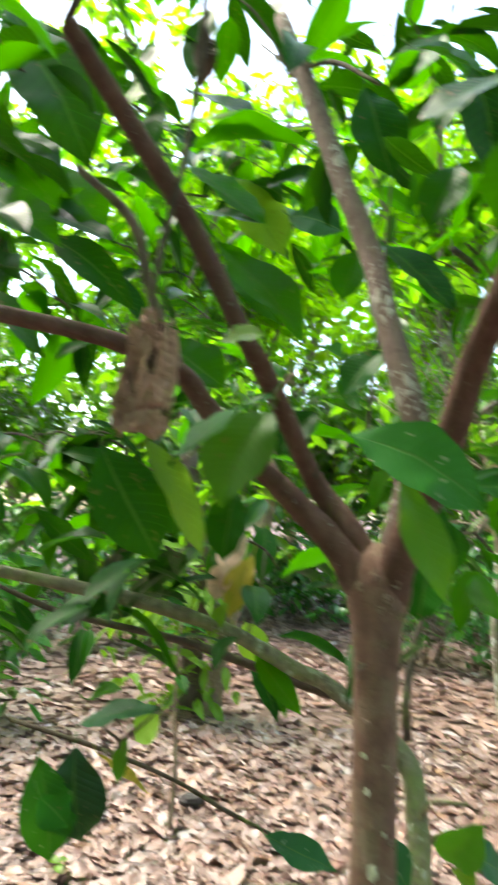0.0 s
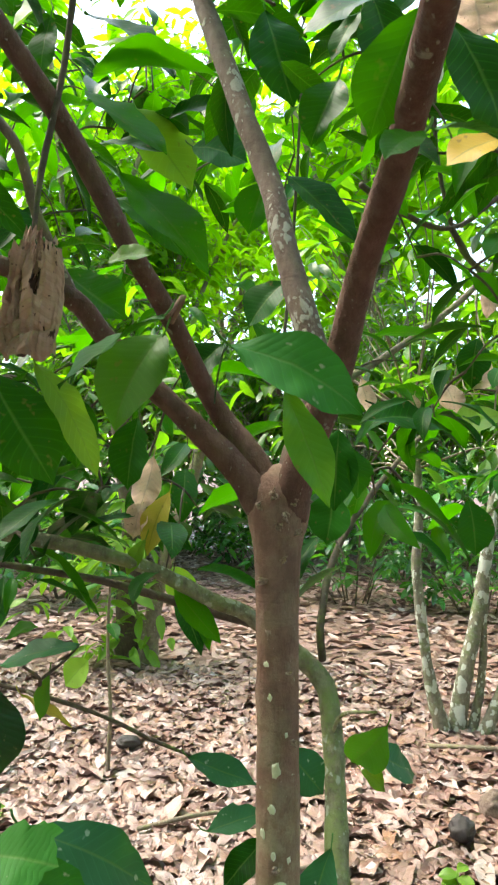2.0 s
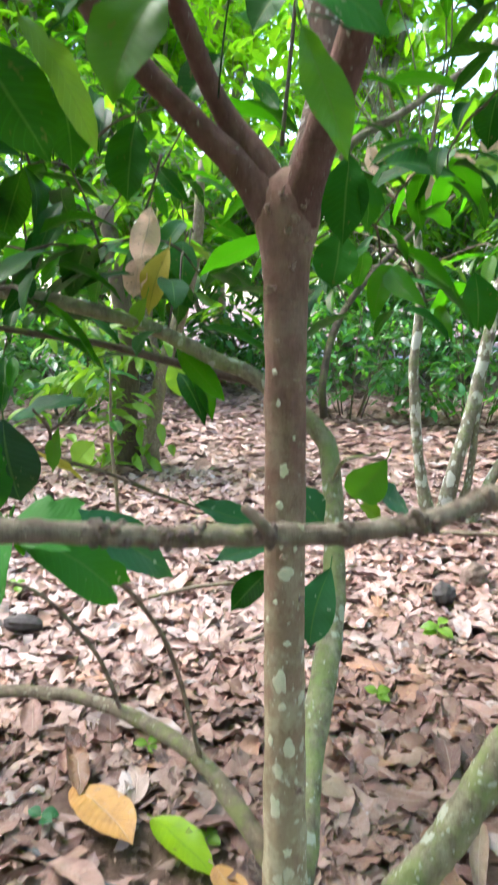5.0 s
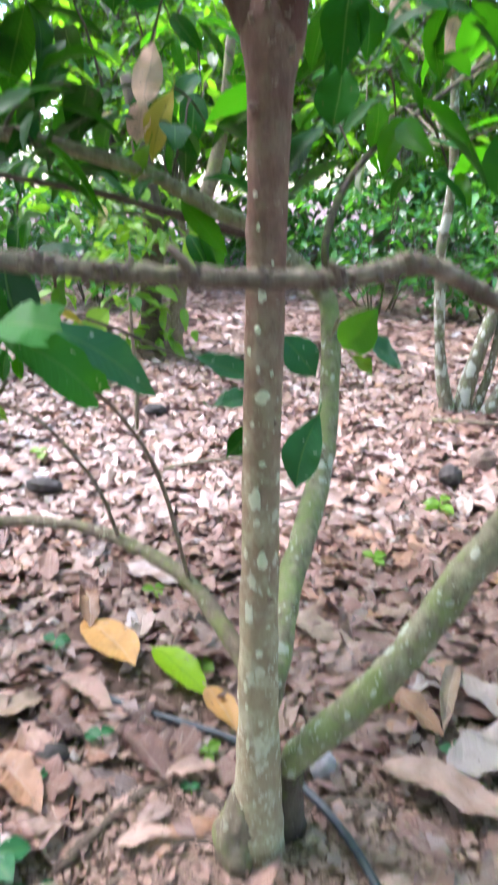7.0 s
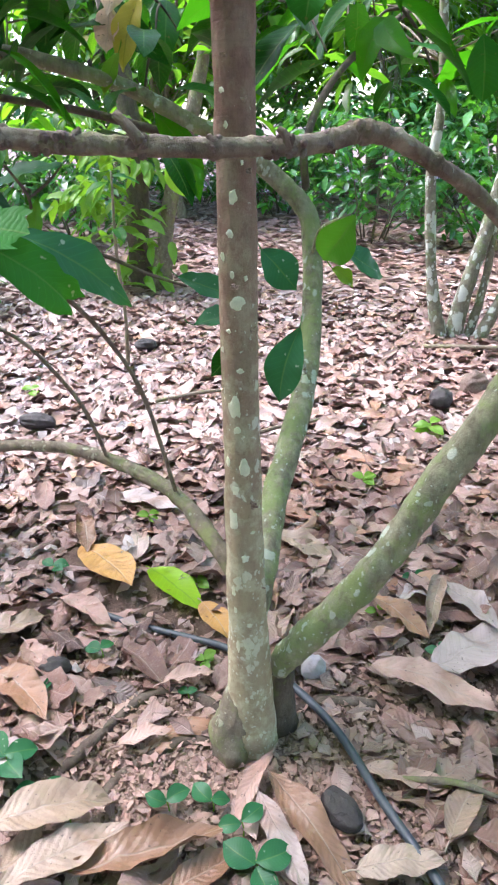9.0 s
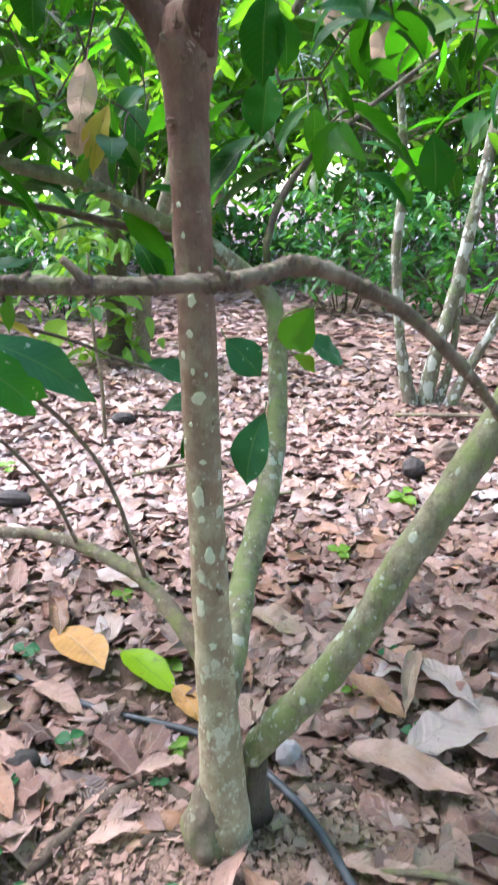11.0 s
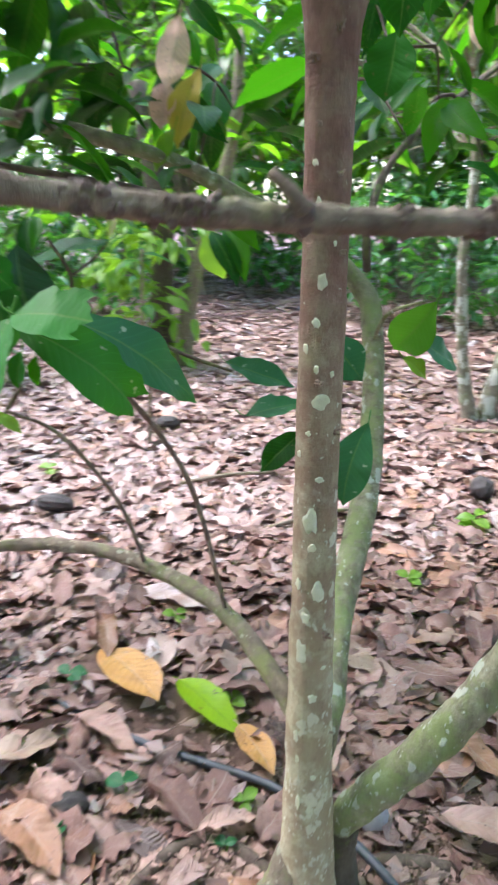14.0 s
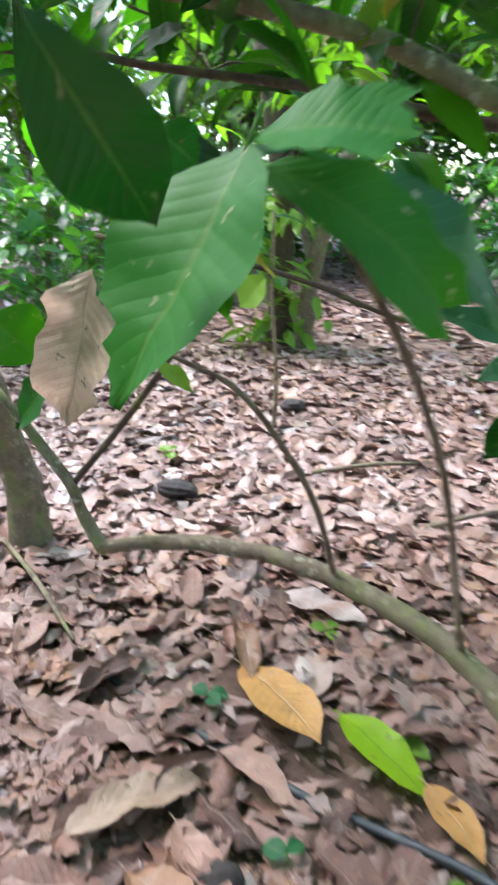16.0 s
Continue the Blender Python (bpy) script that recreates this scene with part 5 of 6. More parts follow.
# the withered bundle that hangs from a twig
def husk_sheet(seed, mid_x, wide, top, low, bulge, torn_at, mat, turn=0.0):
    """A stiff dry sheet that hangs lengthwise, frayed above, cut short below and split open in places."""
    nu, nv = 64, 40
    vs, uv = [], []
    for i in range(nu + 1):
        u = i / nu
        half = wide / 2 * (0.72 + 0.28 * min(1.0, u * 3.0)) * (1 + 0.10 * noise.noise(Vector((u * 3, 0, seed))))
        for k in range(nv + 1):
            v = 2 * k / nv - 1
            fold = 0.011 * noise.noise(Vector((v * 1.6, u * 2.2, seed))) + 0.004 * noise.noise(Vector((v * 4.0, u * 5.0, seed + 5))) + 0.0042 * noise.noise(Vector((v * 12, u * 2.4, seed))) + 0.0030 * noise.noise(Vector((v * 7 + u * 5, u * 11, seed)))
            fold += 0.005 * math.exp(-((u - 0.78 + 0.08 * v) / 0.022) ** 2)
            x = half * math.sin(1.25 * v) / math.sin(1.25)
            y = -bulge * math.cos(1.25 * v) + fold
            ragged = 0.014 * noise.noise(Vector((v * 3.5, 0, seed + 2))) * (1 - u) ** 2 + 0.016 * noise.noise(Vector((v * 1.5, 7, seed))) * u * u
            c, d = math.cos(turn), math.sin(turn)
            vs.append((mid_x + x * c - y * d - 0.010 * u, 0.968 + x * d + y * c, top - (top - low) * u + ragged))
            uv.append((u, k / nv))
    m, qs = nv + 1, []
    for i in range(nu):
        for k in range(nv):
            u, v = i / nu, 2 * k / nv - 1
            split = noise.noise(Vector((v * 2.6, u * 3.2, seed * 3.1))) + 0.4 * noise.noise(Vector((v * 8, u * 9, seed))) + sum(1.4 * math.exp(-(((v - a) / wa) ** 2 + ((u - b) / wb) ** 2)) for a, b, wa, wb in torn_at)
            if split < 0.62:
                qs.append((i * m + k, (i + 1) * m + k, (i + 1) * m + k + 1, i * m + k + 1))
    part("withered_leaf", mesh_np("withered_leaf", vs, qs, uv, mat), tree, "grey-brown withered curled leaf hanging from a twig")


husk_sheet(5, -0.038, 0.054, 1.655, 1.535, 0.024, ((-0.56, 0.42, 0.20, 0.36), (0.02, 0.30, 0.10, 0.20), (-0.1, 0.04, 0.5, 0.08), (0.7, 0.82, 0.16, 0.05)), HUSK)
husk_sheet(7, -0.062, 0.020, 1.650, 1.540, 0.012, ((1.2, 0.30, 0.32, 0.36),), HUSK, -0.6)
# Back sheet: its dark colour paints the shadow seen through the splits.
husk_sheet(12, -0.043, 0.054, 1.662, 1.542, -0.006, (), HUSK_SHADE)
husk_sheet(19, -0.050, 0.022, 1.672, 1.605, 0.010, ((0.5, 0.9, 0.32, 0.36),), HUSK, 0.6)

# the rest of the crown, behind and above
def under_gap(c):
    """True in the gap between the crowns through which sky falls on the open litter."""
    return c[2] > 1.3 and (c[0] + 0.95 + 0.35 * c[2]) ** 2 + (c[1] - 2.75 - 0.15 * c[2]) ** 2 < 0.92 ** 2


rng = np.random.default_rng(21)
cs = []
for _ in range(64):
    x, y, z = rng.uniform(-1.3, 1.5), rng.uniform(1.65, 3.0), rng.uniform(1.25, 2.9)
    cs.append((x, y, z))
for _ in range(22):
    cs.append((rng.uniform(-0.9, 0.1), rng.uniform(1.55, 2.3), rng.uniform(1.1, 1.65)))
# Mostly unseen clusters overhead, added to keep sky light off the near leaves.
for _ in range(70):
    cs.append((rng.uniform(-1.1, 1.4), rng.uniform(-0.6, 1.5), rng.uniform(2.15, 3.0)))
for _ in range(46):
    cs.append((rng.uniform(-1.1, 1.3), rng.uniform(1.5, 2.8), rng.uniform(2.1, 3.2)))
for _ in range(34):
    cs.append((rng.uniform(-1.5, -0.3), rng.uniform(1.7, 3.0), rng.uniform(2.0, 3.3)))
for _ in range(44):
    cs.append((rng.uniform(-1.0, 1.1), rng.uniform(1.55, 2.7), rng.uniform(1.22, 1.75)))
for _ in range(14):
    cs.append((rng.uniform(-0.7, -0.22), rng.uniform(1.0, 1.7), rng.uniform(1.72, 2.3)))
for _ in range(14):
    cs.append((rng.uniform(0.36, 1.0), rng.uniform(1.1, 1.9), rng.uniform(1.75, 2.4)))
cs = [c for c in cs if not under_gap(c)]
P, R, S = cluster_leaves(rng, cs, (3, 5), 0.09, (0.11, 0.22))
single = np.zeros(len(P), bool)
single[np.where((np.abs(P[:, 0]) < 0.9) & (P[:, 1] > 1.0) & (P[:, 1] < 2.3) & (P[:, 2] < 2.3))[0][:215]] = True
blades = [mesh_np("leaf", *k, LEAF_M) for k in LEAF_KINDS]
for k in np.where(single)[0]:
    ob = part("leaf", blades[k % len(blades)], tree)
    ob.matrix_basis = Matrix.Translation(P[k]) @ Matrix([list(row) for row in R[k]]).to_4x4() @ Matrix.Scale(S[k], 4)
part("crown", many_leaves("crown", LEAF_KINDS, P[~single], R[~single], S[~single], rng, LEAF_M), tree)["kind"] = "stuff"
grow("branchwork", tree, cs, [(0.06, 1.48, 2.3), (-0.36, 1.68, 1.285), (0.6, 2.45, 1.42), (0.909, 2.6, 2.027), (-0.26, 0.98, 1.68), (0.70, 2.2, 2.4), (-0.13, 0.88, 1.95)])

# ---- the neighbour whose bare branch crosses ----
side_tree = thing("neighbour_tree", "neighbouring cacao tree with a long bare knobbly low branch", "tree", group="trees of the plantation")
tube("trunk", [(-1.15, 0.25, -0.03), (-1.13, 0.25, 0.5), (-1.1, 0.27, 1.1), (-1.12, 0.25, 1.9)], (0.06, 0.045, 0.04, 0.03), BARK_GREY, side_tree, 12, 5, 0.15, 31)
bare_branch = tube("branch", [(-1.1, 0.27, 1.05), (-0.8, 0.36, 1.14), (-0.4, 0.48, 1.15), (-0.12, 0.59, 1.145), (0.05, 0.635, 1.131), (0.126, 0.650, 1.122), (0.179, 0.662, 1.119), (0.227, 0.67, 1.117), (0.281, 0.69, 1.116), (0.314, 0.71, 1.119), (0.335, 0.72, 1.124), (0.358, 0.73, 1.121), (0.393, 0.75, 1.104), (0.446, 0.78, 1.071), (0.52, 0.82, 1.0), (0.62, 0.9, 0.88)],
     (0.014, 0.0105, 0.0088, 0.0075, 0.0066, 0.0065, 0.0063, 0.0062, 0.0064, 0.0068, 0.0078, 0.007, 0.0064, 0.0062, 0.0055, 0.004), BARK_BRANCH, side_tree, 18, 26, 0.2, 32, 0.5, label="bare knobbly grey-brown branch")
tube("stub", [(0.184, 0.655, 1.122), (0.177, 0.654, 1.131), (0.168, 0.657, 1.139)], (0.005, 0.004, 0.003), BARK_BRANCH, bare_branch, 8, 4, 0.3, 33)
tube("stub", [(0.283, 0.687, 1.116), (0.281, 0.683, 1.124), (0.276, 0.683, 1.128)], (0.004, 0.003, 0.002), BARK_BRANCH, bare_branch, 8, 4, 0.3, 34)
tube("stub", [(0.335, 0.718, 1.124), (0.335, 0.714, 1.131)], (0.0072, 0.005), BARK_BRANCH, bare_branch, 8, 4, 0.3, 35)


def knot(o, size, seed):
    """A cluster of dark corky warts where flowers and twigs have been."""
    pick = random.Random(seed)
    vs, qs, off = [], [], 0
    for _ in range(12):
        a = pick.uniform(0, 6.3)
        d = np.array((pick.uniform(-0.5, 0.5), -math.cos(a), math.sin(a)))
        s = np.array(o) + np.array((pick.uniform(-1, 1) * size, 0, 0)) + unit(d) * 0.0056
        v, q, _ = tube_data([s - unit(d) * 0.003, s + unit(d) * 0.001, s + unit(d) * pick.uniform(0.002, 0.004)], [0.003, 0.0032, 0.0014], 7, 2, 0.5, seed)
        vs.append(v), qs.append(q + off)
        off += len(v)
    part("knot", mesh_np("knot", np.concatenate(vs), np.concatenate(qs), None, KNOT), bare_branch, "dark corky knot")


for k, (o, size) in enumerate((((0.085, 0.642, 1.127), 0.009), ((0.096, 0.644, 1.126), 0.010), ((0.122, 0.649, 1.122), 0.012), ((0.134, 0.652, 1.122), 0.009), ((0.181, 0.662, 1.119), 0.006), ((0.232, 0.672, 1.117), 0.004), ((0.274, 0.687, 1.116), 0.009), ((0.286, 0.693, 1.116), 0.007), ((0.311, 0.708, 1.119), 0.003), ((0.335, 0.720, 1.124), 0.006), ((-0.200, 0.558, 1.147), 0.012), ((-0.300, 0.520, 1.149), 0.010))):
    knot(o, size, 60 + k)
rng = np.random.default_rng(9)
cs = [(rng.uniform(-2.0, -0.55), rng.uniform(-0.7, 1.2), rng.uniform(1.5, 2.8)) for _ in range(40)]
P, R, S = cluster_leaves(rng, cs, (3, 6), 0.1, (0.14, 0.24))
part("crown", many_leaves("crown", LEAF_KINDS, P, R, S, rng, LEAF_M), side_tree)["kind"] = "stuff"
grow("branchwork", side_tree, cs, [(-1.12, 0.25, 1.6), (-1.12, 0.25, 1.88)])

# the short trunk beside the low sucker
stem = thing("side_trunk", "short dark brown trunk of a small tree with sparse leaves", "tree", group="trees of the plantation")
tube("trunk", [(-1.10, 2.27, -0.03), (-1.11, 2.26, 0.25), (-1.16, 2.22, 0.6), (-1.25, 2.15, 1.3)], (0.075, 0.052, 0.046, 0.04), BARK_GREY, stem, 12, 6, 0.3, 36)
cs = [(rng.uniform(-1.9, -1.0), rng.uniform(1.6, 2.5), rng.uniform(0.7, 2.2)) for _ in range(22)]
cs = [c for c in cs if not under_gap(c)]
P, R, S = cluster_leaves(rng, cs, (3, 6), 0.1, (0.13, 0.22))
part("crown", many_leaves("crown", LEAF_KINDS, P, R, S, rng, LEAF_M), stem)["kind"] = "stuff"
grow("branchwork", stem, cs, [(-1.15, 2.22, 0.6), (-1.2, 2.18, 1.0), (-1.25, 2.15, 1.28)])


# ---- things on the ground ----
def lying_leaf(name, a, b, width, mat, label, lift=0.03, kind=0, group="", roll=0.0, curl=0.9, droop=-0.4, bite=0.0):
    """A fallen leaf as a thing of its own, from stalk to tip."""
    leaf_seed[0] += 1
    rng = np.random.default_rng(leaf_seed[0])
    za, zb = ground_z(*a) + lift, ground_z(*b) + lift
    A, B = np.array((*a, za)), np.array((*b, zb))
    L = np.linalg.norm(B - A)
    v, q, uv = leaf_data(rng, 16, 8, width / L, 0, droop, curl, 0.01 if mat in (LITTER_ORANGE, LEAF_LIME) else 0.022, bite, 0.02 if mat in (LITTER_ORANGE, LEAF_LIME) else 0.05, 0, 0.72)
    x = unit(B - A)
    up = np.array([math.sin(roll), 0.1, math.cos(roll)])
    R = frames_of(x[None], up[None])[0]
    v = (v * L) @ R.T
    low = v[:, 2].min()
    v[:, 2] += min(0.0, -low - lift + 0.03)
    ob = new(name, mesh_np(name, v, q, uv, mat))
    ob.location = A
    foot = v[4]
    stem_v, stem_q, _ = tube_data([foot + x * 0.006, foot - x * 0.008 + (0, 0, 0.001), foot - x * 0.022 - (0, 0, 0.004)], [0.0012, 0.0014, 0.002], 6, 3, 0.1)
    part("stalk", mesh_np("stalk", stem_v, stem_q, stem_v[:, :2] * 0 + 0.5, mat), ob)
    return tagged(ob, label, "fallen leaf", group)


lying_leaf("fallen_leaf", (-0.315, 1.775), (-0.115, 1.548), 0.125, LITTER_ORANGE, "orange fallen leaf lying on brown litter", 0.07, curl=0.35, droop=0.15)
lying_leaf("fallen_leaf", (0.073, 1.505), (0.158, 1.383), 0.07, LITTER_ORANGE, "small orange-tan fallen leaf beside the trunk", 0.065, curl=0.5, droop=0.2)
lying_leaf("fallen_leaf", (-0.086, 1.655), (0.077, 1.492), 0.095, LEAF_LIME, "fresh lime green fallen leaf", 0.095, curl=0.4, droop=0.4)
BROWN, TAN, PALE, ROSE, MAUVE = LITTER_BROWN, LITTER_TAN, LITTER_PALE, LITTER_ROSE, LITTER_MAUVE
for a, b, w, mat, words, lift, curl, droop in (
        ((-0.07, 0.825), (0.195, 0.918), 0.085, BROWN, "large glossy brown fallen leaf with a curled pale rim", 0.055, 0.9, 0.5),
        ((-0.21, 0.885), (-0.01, 0.985), 0.10, TAN, "large pale tan fallen leaf arched over the litter", 0.060, 1.0, 0.8),
        ((-0.17, 0.79), (0.015, 0.925), 0.08, PALE, "large pale fallen leaf with clear side veins", 0.045, 0.5, 0.2),
        ((-0.22, 0.80), (-0.10, 0.97), 0.07, TAN, "greyish tan fallen leaf lying on others", 0.030, 0.6, 0.3),
        ((0.252, 1.035), (0.415, 0.815), 0.062, BROWN, "long rust-brown fallen leaf with a pale edge", 0.042, 0.7, 0.4),
        ((0.235, 0.99), (0.325, 0.80), 0.050, MAUVE, "long lilac-grey fallen leaf on soil", 0.036, 0.8, 0.3),
        ((0.085, 0.795), (0.225, 0.905), 0.060, BROWN, "brown fallen leaf half under another", 0.025, 0.6, 0.2),
        ((0.262, 1.075), (0.198, 0.925), 0.036, ROSE, "narrow reddish fallen leaf leaning on the soil", 0.040, 0.9, 0.3),
        ((0.43, 1.045), (0.59, 1.005), 0.048, ROSE, "rose-brown fallen leaf beside the hose", 0.030, 0.6, 0.4),
        ((0.465, 0.993), (0.60, 0.968), 0.028, TAN, "narrow tan fallen leaf beside the hose", 0.024, 0.8, 0.2),
        ((0.40, 0.853), (0.55, 0.868), 0.060, PALE, "pale grey fallen leaf beside the hose", 0.035, 0.5, 0.3),
        ((0.465, 1.292), (0.72, 1.185), 0.105, ROSE, "large pale pink fallen leaf with torn wavy edges", 0.055, 0.8, 0.7),
        ((0.60, 1.285), (0.86, 1.47), 0.125, MAUVE, "broad mauve-grey fallen leaf lying flat", 0.050, 0.4, 0.3),
        ((0.56, 0.905), (0.64, 1.02), 0.055, TAN, "tan curled fallen leaf beside others", 0.035, 1.0, 0.4),
        ((0.50, 1.53), (0.62, 1.40), 0.07, LITTER_RUST, "rusty fallen leaf under the slanting sucker", 0.045, 0.6, 0.4),
        ((0.69, 1.62), (0.62, 1.41), 0.06, TAN, "grey-tan curled fallen leaf among brown litter", 0.060, 1.2, 0.3),
        ((0.78, 1.42), (0.66, 1.62), 0.075, MAUVE, "mauve-grey fallen leaf among brown litter", 0.045, 0.9, 0.5),
        ((-0.33, 1.36), (-0.21, 1.24), 0.07, ROSE, "rose-brown fallen leaf among dark litter", 0.035, 0.7, 0.3),
        ((-0.38, 1.27), (-0.20, 1.13), 0.085, LITTER_RUST, "orange-brown fallen leaf among dark litter", 0.035, 0.6, 0.3),
        ((-0.26, 1.14), (-0.13, 1.06), 0.06, ROSE, "pinkish fallen leaf at the edge of bare soil", 0.030, 0.7, 0.4),
        ((-0.05, 1.09), (0.06, 1.12), 0.045, ROSE, "torn pinkish leaf scrap on bare soil", 0.030, 0.6, 0.3),
        ((0.02, 1.24), (0.13, 1.285), 0.05, ROSE, "pinkish fallen leaf on bare soil", 0.035, 0.7, 0.4),
        ((-0.30, 1.52), (-0.14, 1.44), 0.07, ROSE, "rose-brown fallen leaf beside the hose", 0.040, 0.8, 0.3),
        ((-0.50, 1.30), (-0.30, 1.46), 0.085, TAN, "grey-tan curled fallen leaf among brown litter", 0.050, 1.1, 0.4),
        ((-0.55, 1.14), (-0.33, 1.12), 0.09, PALE, "large pale fallen leaf on brown litter", 0.040, 0.6, 0.4),
        ((-0.36, 0.98), (-0.20, 1.07), 0.075, MAUVE, "mauve-grey fallen leaf among brown litter", 0.035, 0.6, 0.3),
        ((-0.36, 1.93), (-0.28, 1.72), 0.085, BROWN, "upright curled dark brown fallen leaf", 0.070, 1.3, 0.5),
        ((-0.30, 2.05), (-0.05, 1.98), 0.10, MAUVE, "broad mauve-grey fallen leaf", 0.040, 0.5, 0.4),
        ((0.25, 1.83), (0.42, 1.70), 0.09, TAN, "grey-tan fallen leaf among brown litter", 0.040, 0.7, 0.4)):
    lying_leaf("fallen_leaf", a, b, w, mat, words, lift, curl=curl, droop=droop, bite=0.12 if w > 0.08 else 0, group="large dry leaves")

hose = thing("irrigation_hose", "thin black plastic irrigation hose half buried in leaf litter", "hose")
hp = [(-0.62, 1.72), (-0.406, 1.608), (-0.157, 1.482), (-0.004, 1.428), (0.14, 1.368), (0.235, 1.30), (0.311, 1.235), (0.389, 1.126), (0.46, 0.972), (0.503, 0.892), (0.56, 0.78)]
tube("pipe", [(x, y, ground_z(x, y) + (0.013 if x < 0.1 else 0.022 if y > 1.3 else 0.028)) for x, y in hp], [0.0085] * len(hp), HOSE, hose, 12, 6, 0.02, 3)


def lump(name, at, size, mat, label, category, seed, turn=0.0, lift=0.4, ridges=0.0):
    """A pod or a stone: an uneven ellipsoid, ridged along its length if asked."""
    bm = bmesh.new()
    bmesh.ops.create_icosphere(bm, subdivisions=4, radius=1.0)
    for v in bm.verts:
        d = v.co.normalized()
        k = 1 + 0.16 * noise.noise(d * 1.7 + Vector((seed, 0, 0))) + 0.05 * noise.noise(d * 6 + Vector((seed, 0, 3)))
        if ridges:
            k += ridges * abs(math.sin(5 * math.atan2(d.y, d.z))) * (1 - d.x * d.x)
        v.co = Vector((d.x * size[0], d.y * size[1], d.z * size[2])) * k
    for f in bm.faces:
        f.smooth = True
    me = bpy.data.meshes.new(name)
    bm.to_mesh(me)
    bm.free()
    me.materials.append(mat)
    ob = new(name, me)
    ob.matrix_basis = pose(at[0], at[1], ground_z(*at) + size[2] * lift + 0.022, 4, 6, turn)
    return tagged(ob, label, category)


lump("cacao_pod", (-0.745, 2.64), (0.075, 0.035, 0.032), POD, "black rotten cacao pod lying on the litter", "pod", 1, 5, 0.7, 0.12)
lump("cacao_pod", (-0.493, 3.67), (0.06, 0.035, 0.032), POD, "black rotten cacao pod lying on the litter", "pod", 2, 20, 0.7, 0.12)
lump("cacao_pod", (0.383, 0.953), (0.045, 0.026, 0.022), POD, "small dark dried cacao pod beside the hose", "pod", 3, -45, 0.6, 0.08)
lump("cacao_pod", (0.935, 2.86), (0.05, 0.045, 0.045), POD, "black rotten cacao pod lying on the litter", "pod", 4, 70, 0.7, 0.1)
lump("cacao_pod", (-0.235, 1.285), (0.035, 0.024, 0.02), POD, "small dark dried cacao pod among the leaves", "pod", 7, 20, 0.6, 0.08)
lump("stone", (0.345, 1.285), (0.028, 0.024, 0.032), STONE, "pale lilac-grey stone at the foot of the trunk", "stone", 5, 30, 0.6)
lump("wood_stump", (1.12, 3.05), (0.065, 0.05, 0.06), KNOT, "weathered dark brown rotten wood stump", "stump", 6, 30, 0.4, 0.16)
for k, (pts, r) in enumerate((([(0.19, 1.16), (0.069, 1.244), (-0.012, 1.229), (-0.068, 1.161), (-0.138, 1.084), (-0.169, 1.054)], 0.014), ([(0.175, 1.11), (0.087, 1.118), (0.045, 1.096), (-0.040, 1.046), (-0.059, 1.001), (-0.064, 0.974)], 0.012), ([(0.27, 1.17), (0.335, 1.219), (0.403, 1.223), (0.470, 1.215), (0.513, 1.206)], 0.014))):
    tube("root", [(x, y, ground_z(x, y) + (0.004 if m < len(pts) - 1 else -0.014)) for m, (x, y) in enumerate(pts)], [r * 1.2, *[r] * (len(pts) - 2), r * 0.7], BARK_ROOT, tree, 10, 6, 0.3, 80 + k)


def seedling(at, size, leaves, seed, young=False):
    rng = np.random.default_rng(seed)
    s = thing("seedling", "tiny green weed seedling growing through the litter", "seedling", (*at, ground_z(*at)), "weed seedlings")
    h = size * rng.uniform(0.7, 1.1)
    tube("stalk", [(0, 0, -0.01), (0.004, 0, h * 0.5), (0, 0.003, h)], [0.0016, 0.0014, 0.001], LEAF_Y, s, 5, 3)
    for k in range(leaves):
        a = k * 2.4 + rng.uniform(0, 1)
        v, q, uv = leaf_data(rng, 8, 6, 0.72, 0.25, 0.7, 0, 0.01)
        R = frames_of(np.array([[math.cos(a), math.sin(a), rng.uniform(-0.2, 0.3)]]), np.array([[0, -0.3, 1.0]]))[0]
        part("leaf", mesh_np("leaf", (v * size * rng.uniform(0.8, 1.2)) @ R.T + (0, 0, h * (1 - 0.12 * k)), q, uv, LEAF_Y if young else LEAF_S), s)
    return s


for k, (x, y, size, n) in enumerate(((0.075, 0.955, 0.045, 2), (0.154, 0.965, 0.045, 2), (0.211, 0.92, 0.045, 2), (0.239, 0.85, 0.06, 3), (-0.141, 1.333, 0.05, 2), (0.10, 1.315, 0.035, 4), (0.073, 1.226, 0.03, 2),
                                     (-0.259, 1.215, 0.04, 2), (0.508, 1.498, 0.03, 3), (0.621, 1.641, 0.04, 4), (0.634, 1.359, 0.035, 2), (-0.10, 0.935, 0.05, 2), (-0.164, 0.985, 0.05, 2), (-0.246, 1.03, 0.06, 3),
                                     (-0.145, 1.941, 0.04, 4), (0.05, 1.60, 0.035, 3), (-0.36, 1.66, 0.04, 3))):
    seedling((x, y), size, n, 300 + k, k in (5, 8, 14, 15))
for k, (x, y, size, n) in enumerate(((0.83, 2.55, 0.065, 5), (0.54, 2.15, 0.045, 4), (-0.9, 3.0, 0.055, 4))):
    seedling((x, y), size, n, 340 + k, True)["label"] = "light green leafy weed sprouting from the litter"

# a bare young stem
sapling = thing("sapling", "thin bare upright sapling stem with a few leaves", "sapling", (-0.539, 3.417, ground_z(-0.539, 3.417)))
tube("stem", [(0, 0, -0.02), (0.012, 0, 0.3), (-0.004, 0.01, 0.6), (0.01, 0, 0.95)], [0.011, 0.009, 0.008, 0.005], BARK_GREY, sapling, 8, 5, 0.2, 71)
